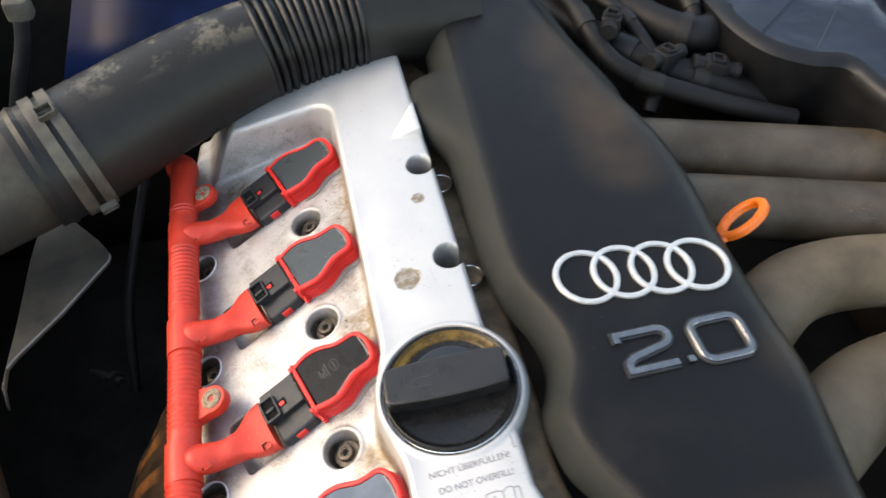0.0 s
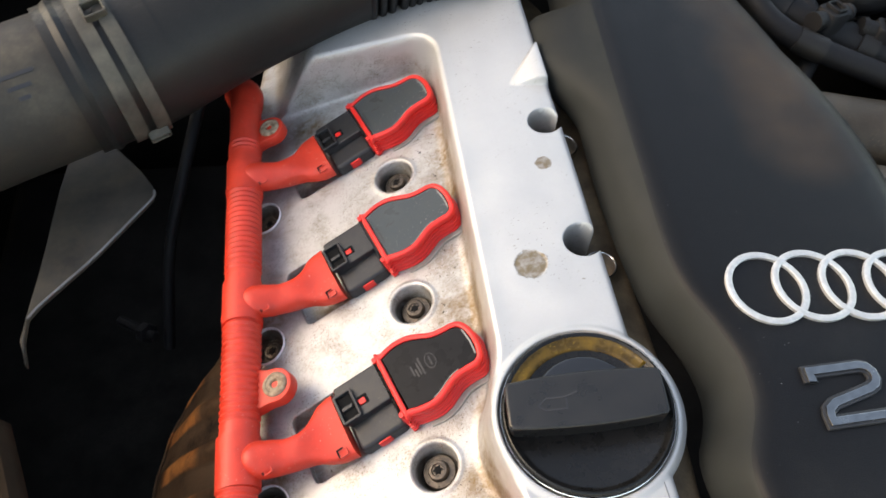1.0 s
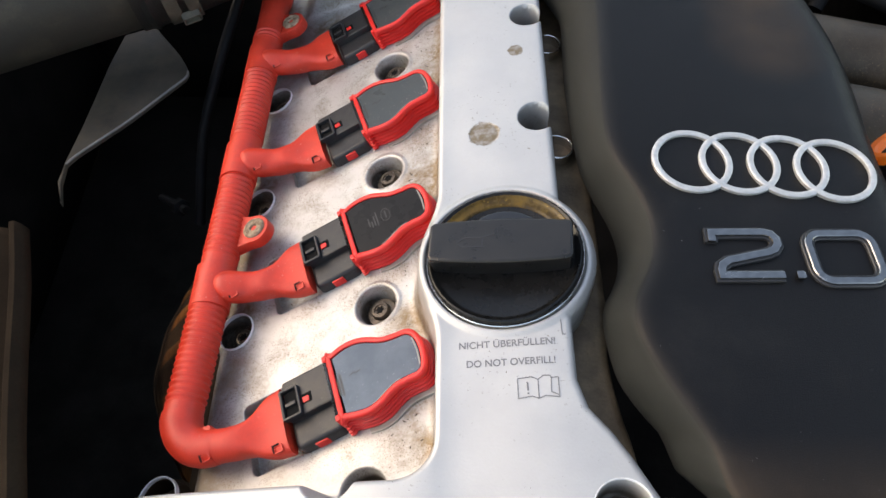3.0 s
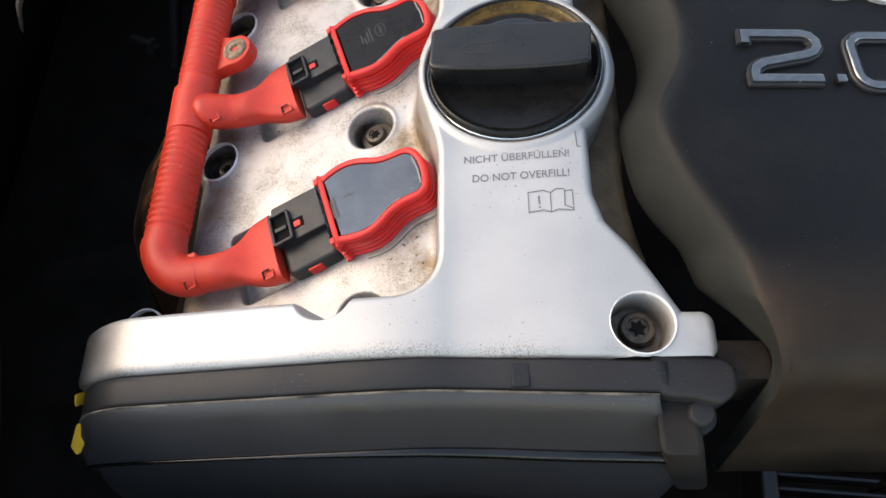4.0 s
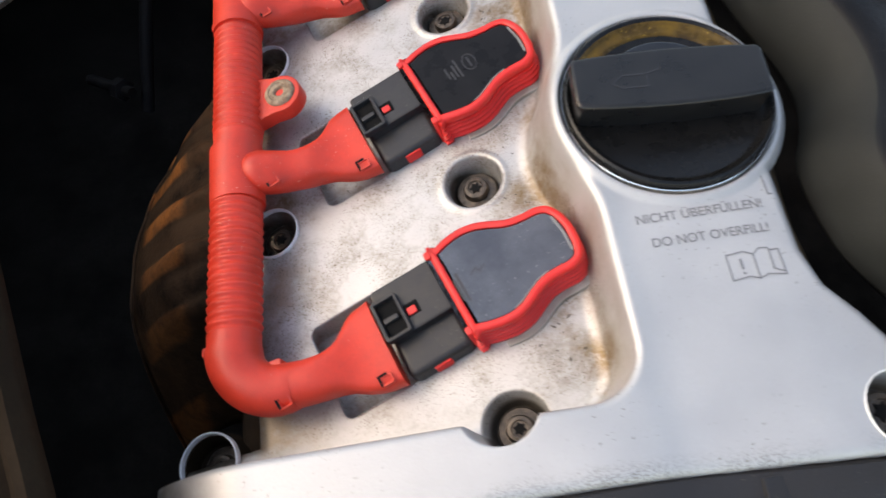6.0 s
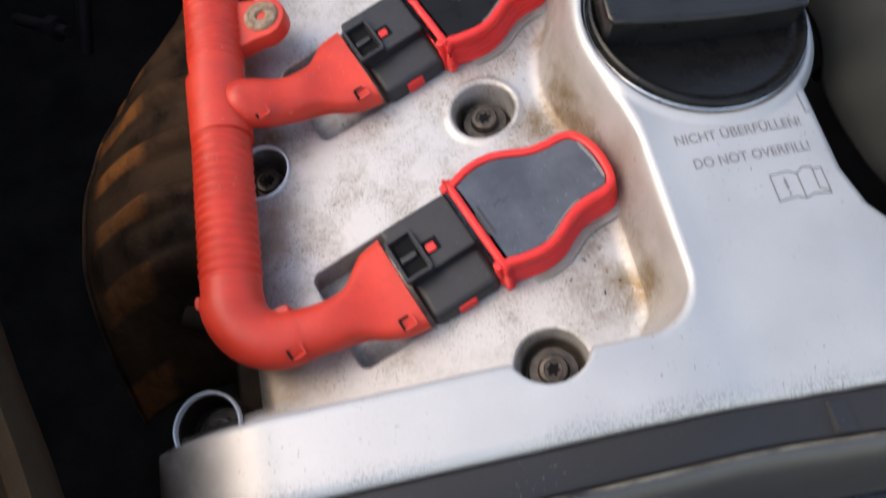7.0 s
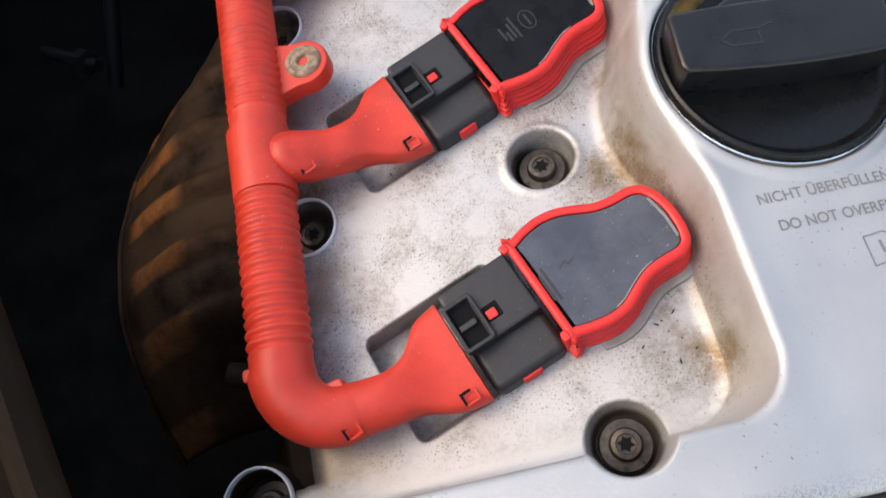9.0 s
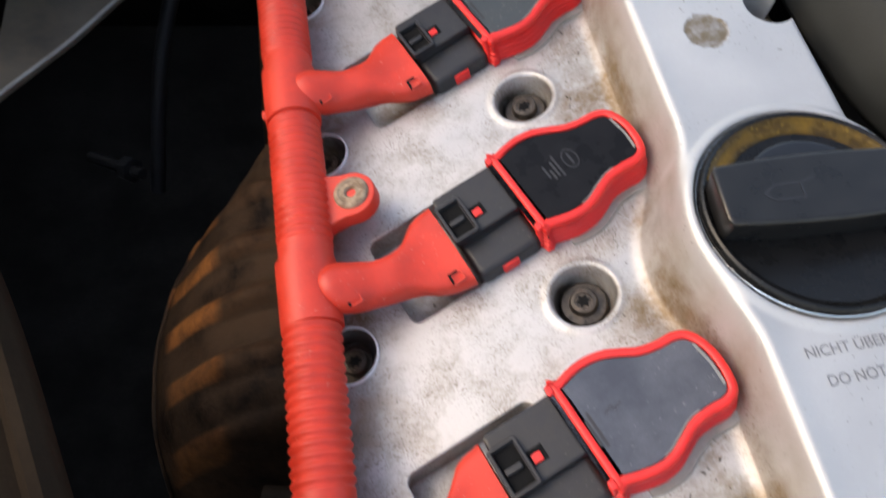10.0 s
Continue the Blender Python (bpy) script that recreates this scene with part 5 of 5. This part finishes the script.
    c, d = Vector(fine[i]), (Vector(fine[i + 1]) - Vector(fine[i - 1])).normalized()
    up = (Vector((0, 0, 1)) - d * d.z).normalized()
    side = d.cross(up)
    bm = bmesh.new()
    for k, (al_, w) in enumerate(((58, 0.020), (49, 0.012), (41, 0.006))):
        o = up * math.sin(radians(al_)) + side * math.cos(radians(al_))
        m = Matrix.Translation(c + o * 0.0409 + d * 0.008) @ Matrix((d, o.cross(d), o)).transposed().to_4x4()
        box(bm, -w / 2, -0.0011, 0.0, w / 2, 0.0011, 0.0003, 0.00005, m)
    part("worn_mark", bm, FAINT, meter, "dark worn mark on the meter")
    return hose


def build_bracket():
    plate = thing("side_bracket", "grey dusty sheet metal bracket below the intake hose", "bracket")
    bm = bmesh.new()
    low = [(-0.1480, 0.1995), (-0.1570, 0.1868), (-0.1774, 0.1582), (-0.1907, 0.1424), (-0.2034, 0.1274), (-0.2082, 0.1195), (-0.2097, 0.1075), (-0.2086, 0.0960)]
    pts = low + [(-0.2094, 0.0960), (-0.2118, 0.1080), (-0.2092, 0.1200), (-0.2067, 0.1490), (-0.2054, 0.1713), (-0.2036, 0.2106), (-0.2000, 0.2420), (-0.1800, 0.2520), (-0.1745, 0.2446), (-0.1561, 0.2218), (-0.1492, 0.2105), (-0.1470, 0.2050)]
    prism(bm, pts[::-1], -0.034, -0.030, 0.0006, 2)
    for v in bm.verts:
        v.co.z -= 0.55 * max(0.0, 0.115 - v.co.y)
    part("plate", bm, BRACKET, plate)
    bm = bmesh.new()
    tube(bm, [(*p, 0.0008) for p in spline([(-0.1474, 0.2060, -0.0304)] + [(x, y, -0.0304) for x, y in low[:6]], 4)], 8)
    part("bright_edge", bm, GREY_PLATE, plate, "bare bright sheet edge")
    return plate


def build_heat_shield():
    shield = thing("exhaust_heat_shield", "brown pressed exhaust heat shield with orange on its cross ridges", "heat shield")
    rows = []
    for j in range(111):
        y = 0.140 - 0.175 * j / 110
        bulge = math.sqrt(max(0.0, 1 - ((y - 0.03) / 0.115) ** 2))
        ring = []
        for i in range(25):
            s = i / 24
            x = -0.088 - 0.072 * s * bulge
            ridge = 0.006 * max(0.0, math.sin(2 * math.pi * y / 0.0280 - 4.376)) * math.sin(math.pi * min(1, s * 1.1))
            z = -0.080 - 0.055 * s ** 2.4 + ridge + 0.003 * noise.noise((x * 60, y * 60, 0)) - 0.10 * max(0.0, (0.02 - y) / 0.055) ** 2
            ring.append((x, y, z))
        rows.append(ring)
    bm = bmesh.new()
    loft(bm, rows, closed=False)
    ob = part("pressed_sheet", bm, SHIELD_BROWN, shield)
    mod = ob.modifiers.new("thickness", "SOLIDIFY")
    mod.thickness = 0.002
    bm = bmesh.new()
    tube(bm, [(x - 0.0005, y, z, 0.0011) for x, y, z in [r[-1] for r in rows]], 8)
    part("rolled_edge", bm, SHIELD_BROWN, shield)
    return shield


def build_head():
    head = thing("cylinder_head", "brown oily cast cylinder head below the valve cover", "cylinder head")
    bm = bmesh.new()
    prism(bm, rounded(-0.096, -0.118, 0.100, 0.300, 0.006, 4), -0.25, -0.045, 0.003, 2)
    part("casting", bm, BROWN, head)
    bm = bmesh.new()
    prism(bm, smooth_outline([(0.078, -0.108), (0.110, -0.114), (0.118, -0.102), (0.116, -0.080), (0.113, -0.066), (0.110, -0.040), (0.112, -0.010), (0.112, 0.016), (0.112, 0.046), (0.110, 0.150), (0.112, 0.300), (0.060, 0.300)], 5), -0.045, 0.027, 0.004, 3)
    part("inlet_flange", bm, CHANNEL, head, "brown oil-stained flange beside the cover")
    bm = bmesh.new()
    prism(bm, rounded(0.136, -0.128, 0.158, -0.112, 0.003, 3), 0.0, 0.0300, 0.002, 2)
    part("side_lug", bm, LUG_METAL, head, "small grey-brown lug")
    for y in (0.085, 0.168):
        bm = bmesh.new()
        lathe(bm, ring_profile(0.0085, 0.0009, 0.010, 0.0275, 0.0003), 28, Matrix.Translation((0.0945, y, 0.0062)))
        part("socket_rim", bm, BRIGHT, head, "bright socket rim beside the deck")
    for y, x in ((-0.0862, -0.104),):
        bm = bmesh.new()
        lathe(bm, [(0.0125, -0.12), (0.0125, -0.052)], 24, Matrix.Translation((x, y, 0)))
        part("stud_boss", bm, BROWN, head)
    return head


def build_stud(at, to, r, label, mat, nut=True):
    stud = thing("threaded_stud", label, "stud", group="studs by the manifold")
    bm = bmesh.new()
    a, b = Vector(at), Vector(to)
    rows = []
    for k in range(25):
        p = a + (b - a) * k / 24
        rows.append((*p, r * ((1.0 if k % 2 else 0.86) if nut else 1.0 - 0.35 * k / 24)))
    tube(bm, rows, 14)
    part("shank", bm, mat, stud)
    if not nut:
        return stud
    bm = bmesh.new()
    q = (b - a).to_track_quat("Z", "Y").to_matrix().to_4x4()
    lathe(bm, [(r * 2.0, -r), (r * 2.0, r), (r * 1.2, r * 1.2), (0.0001, r * 1.2)], 6, Matrix.Translation(a + (b - a) * 0.75) @ q)
    part("nut", bm, mat, stud)
    return stud


def build_front_panel():
    panel = thing("front_panel", "dusty grey-brown plastic front panel with a dark rubber edge", "front panel")
    # edge line from far to near
    edge = [(-0.190, 0.040, 0.018), (-0.174, 0.000, 0.024), (-0.1575, -0.050, 0.030), (-0.1480, -0.082, 0.030), (-0.1385, -0.112, 0.030), (-0.1265, -0.160, 0.030), (-0.1160, -0.210, 0.030), (-0.105, -0.300, 0.030)]
    fine = spline(edge, 6)
    bm = bmesh.new()
    loft(bm, [[(x + 0.001, y, z - 0.008), (x - 0.001, y, z - 0.003), (x - 0.004, y, z), (x - 0.007, y, z - 0.001), (x - 0.010, y, z - 0.007), (x - 0.015, y, z - 0.006), (x - 0.017, y, z - 0.010), (x - 0.02, y, z - 0.012)] for x, y, z in fine], closed=False)
    ob = part("rubber_edge", bm, PANEL_EDGE, panel, "dark dusty edge strip")
    bm = bmesh.new()
    loft(bm, [[(x - 0.019, y, z - 0.012), (x - 0.022, y, z - 0.013), (x - 0.06, y, z - 0.014), (x - 0.14, y, z - 0.012)] for x, y, z in fine], closed=False)
    top = part("top_sheet", bm, PANEL, panel, "flat dusty top of the panel")
    for o in (ob, top):
        mod = o.modifiers.new("thickness", "SOLIDIFY")
        mod.thickness = 0.003
    return panel


def build_runner(line, r, label, mat=None):
    runner = thing("intake_runner", label, "intake runner", group="intake runners")
    bm = bmesh.new()
    tube(bm, [tuple(p) for p in spline([(*p, r) for p in line], 8)], 32)
    body = part("pipe", bm, mat or RUNNER, runner)
    bm = bmesh.new()
    rows = [tuple(p) for p in spline([(*p, r * 1.08) for p in line], 8)]
    tube(bm, rows[2:5], 32)
    part("collar", bm, mat or RUNNER, body)
    return runner


def build_dipstick():
    stick = thing("dipstick", "bright orange plastic ring handle of the oil dipstick", "dipstick")
    loop = [(0.0170 * math.cos(2 * math.pi * k / 40), 0.0118 * math.sin(2 * math.pi * k / 40)) for k in range(40)]
    a, b = Vector((0.829, 0.336, 0.447)).normalized(), Vector((-0.039, 0.829, -0.553)).normalized()
    m = Matrix.Translation((0.2905, 0.0965, 0.030)) @ Matrix((a, b, a.cross(b))).transposed().to_4x4()
    bm = bmesh.new()
    ribbon(bm, loop, 0.0060, -0.0026, 0.0026, 0.0012, closed=True, m=m)
    part("ring_handle", bm, ORANGE, stick)
    bm = bmesh.new()
    prism(bm, [(-0.0300, -0.0036), (-0.0170, -0.0056), (-0.0170, 0.0056), (-0.0300, 0.0036)], -0.002, 0.002, 0.0006, 2, m)
    part("neck", bm, ORANGE, stick)
    bm = bmesh.new()
    foot = m @ Vector((-0.029, 0, 0))
    tube(bm, [(*p, 0.0034) for p in spline([tuple(foot), (foot.x - 0.006, foot.y - 0.008, foot.z - 0.02), (foot.x - 0.010, foot.y - 0.010, -0.09)], 6)], 14)
    part("guide_tube", bm, RUBBER, stick)
    return stick


def build_hose(name, label, line, r, mat=None, bands=()):
    hose = thing(name, label, "hose", group="hoses behind the engine")
    bm = bmesh.new()
    rows = [tuple(p) for p in spline([(*p, r) for p in line], 8)]
    tube(bm, rows, 20)
    pipe = part("pipe", bm, mat or HOSE, hose)
    for s in bands:
        i = int(s * (len(rows) - 3))
        bm = bmesh.new()
        tube(bm, [(*row[:3], r * 1.12) for row in rows[i:i + 3]], 20)
        part("clip_band", bm, DUCT, pipe)
    return hose


def build_joint(at, turn):
    """A small plastic hose joint: body, two necks and a moulded clip."""
    joint = thing("hose_joint", "small dark plastic hose joint with a clip", "hose joint", pose(*at, 0, 8, turn), group="hose joints")
    bm = bmesh.new()
    box(bm, -0.010, -0.008, -0.010, 0.010, 0.008, 0.006, 0.002)
    body = part("body", bm, HOSE, joint)
    for q in (-1, 1):
        bm = bmesh.new()
        tube(bm, [(q * 0.008, 0, -0.001, 0.0062), (q * 0.016, 0, -0.001, 0.0062), (q * 0.0165, 0, -0.001, 0.0070), (q * 0.020, 0, -0.001, 0.0066)], 16)
        part("neck", bm, HOSE, joint)
    bm = bmesh.new()
    ribbon(bm, rounded(-0.005, -0.005, 0.005, 0.005, 0.0012, 2), 0.0016, 0.005, 0.0085, 0.0004, closed=True)
    part("clip", bm, HOSE, body, "moulded clip")
    return joint


def slab(name, label, mat, corners, thick=0.01, kind="structure", category=""):
    bm = bmesh.new()
    vs = [bm.verts.new(c) for c in corners]
    bm.faces.new(vs)
    bmesh.ops.subdivide_edges(bm, edges=bm.edges, cuts=3, use_grid_fill=True)
    ob = link_mesh(name, bm, mat)
    mod = ob.modifiers.new("thickness", "SOLIDIFY")
    mod.thickness = thick
    return tagged(ob, label, category, kind=kind)


def build_airbox():
    airbox = thing("air_filter_box", "dusty grey plastic box lid with a raised rim", "filter box")
    edge = spline([(0.372, 0.420, 0.045), (0.3640, 0.310, 0.055), (0.3670, 0.268, 0.056), (0.3800, 0.238, 0.056), (0.4040, 0.219, 0.056), (0.4310, 0.208, 0.056), (0.4400, 0.168, 0.056), (0.4700, 0.080, 0.055)], 6)
    centre = Vector((0.60, 0.42, 0.0))
    rows = []
    for x, y, z in edge:
        o = (centre - Vector((x, y, 0))).normalized()
        rows.append([(x + o.x * q, y + o.y * q, z + h) for q, h in ((0.004, -0.16), (0.001, -0.012), (0.0, -0.003), (0.003, 0.0), (0.008, 0.001), (0.012, -0.003), (0.015, -0.010), (0.030, -0.012), (0.090, -0.004), (0.160, 0.0))])
    bm = bmesh.new()
    loft(bm, [r[:7] for r in rows], closed=False)
    rim = part("rim", bm, BELLOWS, airbox, "dark rounded rim of the lid")
    bm = bmesh.new()
    loft(bm, [r[6:] for r in rows], closed=False)
    lid = part("lid", bm, AIRBOX, airbox, "smooth grey lid")
    for ob in (rim, lid):
        mod = ob.modifiers.new("thickness", "SOLIDIFY")
        mod.thickness = 0.003
    for k in (14, 24):
        bm = bmesh.new()
        tube(bm, [(*rows[k][i], 0.0012) for i in (6, 7, 8, 9)], 8)
        part("seam", bm, AIRBOX, lid)
    return airbox


def build_corner_plug():
    plug = thing("cable_plug", "pale grey plug on a dark cable in the corner", "plug")
    bm = bmesh.new()
    box(bm, -0.208, 0.390, 0.054, -0.188, 0.408, 0.070, 0.003)
    part("body", bm, CLAMP, plug)
    bm = bmesh.new()
    tube(bm, [(*p, 0.006) for p in spline([(-0.199, 0.399, 0.055), (-0.206, 0.395, 0.030), (-0.222, 0.388, -0.005), (-0.245, 0.38, -0.06)], 6)], 14)
    part("cable", bm, RUBBER, plug)
    return plug


def build_cooler():
    cooler = thing("oil_cooler", "grey metal finned cooler below the engine cover", "cooler", pose(0.300, -0.165, -0.150, 0, 0, -4))
    bm = bmesh.new()
    ribbon(bm, rounded(-0.070, -0.055, 0.070, 0.055, 0.006, 3), 0.010, -0.03, 0.0, 0.001, closed=True)
    part("surround", bm, RUBBER, cooler)
    for k in range(12):
        bm = bmesh.new()
        y = -0.046 + 0.0084 * k
        box(bm, -0.064, y - 0.0010, -0.02, 0.064, y + 0.0010, -0.003, 0.0004)
        part("fin", bm, FINS, cooler)
    return cooler


# ---- put together ----
build_valve_cover()
bolt = build_bolt()
bolt.matrix_world = SLOPE @ Matrix.Translation((-0.0021, 0, -0.0062))
for k in (1, 2):
    copy_thing(bolt, SLOPE @ pose(-0.0021, k * PITCH, -0.0062, 0, 0, 17 * k))
copy_thing(bolt, SLOPE @ pose(-0.0020, -0.0962, -0.0066, 0, 0, 40))
copy_thing(bolt, pose(0.1035, -0.1122, 0.0395, 0, -4, 10) @ Matrix.Scale(1.35, 4))
for k in range(3):
    copy_thing(bolt, SLOPE @ pose(-0.0868, k * PITCH, -0.0072, 0, 0, 25 * k))
copy_thing(bolt, SLOPE @ pose(-0.1150, -0.0885, -0.0072, 0, 0, 33))
build_crumbs()
build_cap()
first = build_coil(LID_MATT, "ignition coil with a red ribbed jacket and a dusty dark lid")
glossy = build_coil(LID, "ignition coil with a red ribbed jacket and a glossy black lid", True)
first.matrix_world = coil_pose(0)
glossy.matrix_world = coil_pose(1)
hazy = build_coil(LID_HAZE, "ignition coil with a red ribbed jacket and a hazy grey lid")
hazy.matrix_world = coil_pose(2)
copy_thing(hazy, coil_pose(3))
build_conduit()
build_engine_cover()
build_belt_cover()
build_head()
build_intake()
build_bracket()
build_heat_shield()
build_stud((-0.196, 0.186, -0.150), (-0.165, 0.158, -0.130), 0.0035, "dark steel stud with a nut beside the heat shield", HOSE)
build_stud((-0.090, -0.040, -0.082), (-0.114, -0.032, -0.084), 0.0075, "short brown stud standing out of the cylinder head", BROWN, False)
build_stud((0.058, -0.195, -0.060), (0.0545, -0.178, -0.045), 0.0028, "bright thin pin in front of the belt cover", BRASS, False)
build_front_panel()
build_runner([(0.225, 0.215, 0.0), (0.300, 0.190, 0.004), (0.400, 0.160, 0.006), (0.560, 0.120, 0.0)], 0.026, "dusty grey intake runner pipe")
build_runner([(0.225, 0.155, -0.002), (0.300, 0.135, 0.0), (0.400, 0.105, 0.002), (0.560, 0.065, 0.0)], 0.024, "dusty grey intake runner pipe")
build_runner([(0.235, 0.000, -0.025), (0.275, 0.030, -0.012), (0.330, 0.058, -0.004), (0.420, 0.050, -0.002), (0.560, 0.010, 0.0)], 0.026, "dusty brown curved intake runner pipe", RUNNER_BROWN)
build_runner([(0.225, -0.090, -0.045), (0.290, -0.045, -0.030), (0.360, -0.015, -0.025), (0.460, -0.020, -0.025), (0.560, -0.050, -0.03)], 0.030, "dusty brown lower intake runner pipe", RUNNER_BROWN)
build_dipstick()
build_cooler()
build_airbox()
build_corner_plug()
build_hose("coolant_hose", "black rubber coolant hose behind the cover", [(0.215, 0.42, 0.02), (0.255, 0.33, 0.03), (0.300, 0.275, 0.028), (0.345, 0.250, 0.020), (0.40, 0.235, 0.0)], 0.013, bands=(0.4, 0.7))
build_hose("coolant_hose", "black rubber coolant hose behind the cover", [(0.300, 0.42, 0.03), (0.310, 0.34, 0.035), (0.335, 0.295, 0.040), (0.365, 0.300, 0.035), (0.42, 0.35, 0.02)], 0.015, bands=(0.5,))
build_hose("vacuum_hose", "thin black vacuum hose", [(0.262, 0.46, 0.06), (0.272, 0.36, 0.050), (0.290, 0.315, 0.046), (0.300, 0.262, 0.030), (0.285, 0.235, 0.010)], 0.006, bands=(0.5,))
build_hose("vacuum_hose", "thin black vacuum hose", [(0.330, 0.44, 0.05), (0.338, 0.37, 0.056), (0.352, 0.325, 0.048), (0.350, 0.285, 0.020)], 0.007, bands=(0.25, 0.7))
build_joint((0.303, 0.262, 0.044), 24)
build_joint((0.345, 0.252, 0.036), -18)
build_joint((0.268, 0.300, 0.056), 60)
build_hose("vacuum_hose", "thin black vacuum hose", [(0.240, 0.44, 0.04), (0.245, 0.33, 0.055), (0.262, 0.262, 0.040), (0.330, 0.225, 0.025), (0.400, 0.205, 0.010)], 0.008, bands=(0.3, 0.6))
build_hose("wiring_loom", "dark wiring loom in the corner of the bay", [(-0.30, 0.40, 0.12), (-0.285, 0.33, 0.08), (-0.300, 0.28, 0.04), (-0.33, 0.22, -0.05)], 0.008)
build_hose("cable", "thin dark cable below the bracket", [(-0.120, 0.275, -0.02), (-0.135, 0.235, -0.05), (-0.150, 0.200, -0.09), (-0.160, 0.16, -0.15)], 0.004)

# the bay round the engine
slab("inner_wing_left", "dark inner wing of the engine bay", DARK, [(-0.44, -0.6, -0.5), (-0.44, 0.7, -0.5), (-0.44, 0.7, 0.12), (-0.44, -0.6, 0.08)])
slab("inner_wing_right", "dark inner wing of the engine bay", DARK, [(0.72, -0.6, -0.5), (0.72, 0.7, -0.5), (0.72, 0.7, 0.12), (0.72, -0.6, 0.10)])
slab("bulkhead", "dark bulkhead behind the engine", DARK, [(-0.44, 0.60, -0.5), (0.72, 0.60, -0.5), (0.72, 0.60, 0.16), (-0.44, 0.60, 0.16)])
slab("front_closing_panel", "dark front closing panel of the bay", DARK, [(-0.44, -0.31, -0.5), (0.72, -0.31, -0.5), (0.72, -0.31, 0.015), (-0.44, -0.31, 0.015)])
slab("bay_floor", "dark floor of the engine bay", DARK, [(-0.44, -0.6, -0.45), (0.72, -0.6, -0.45), (0.72, 0.7, -0.45), (-0.44, 0.7, -0.45)])
slab("blue_body_panel", "dark blue painted body panel behind the hose", BLUE_PAINT, [(-0.20, 0.43, -0.045), (0.12, 0.45, -0.03), (0.14, 0.56, 0.05), (-0.16, 0.55, 0.055)])
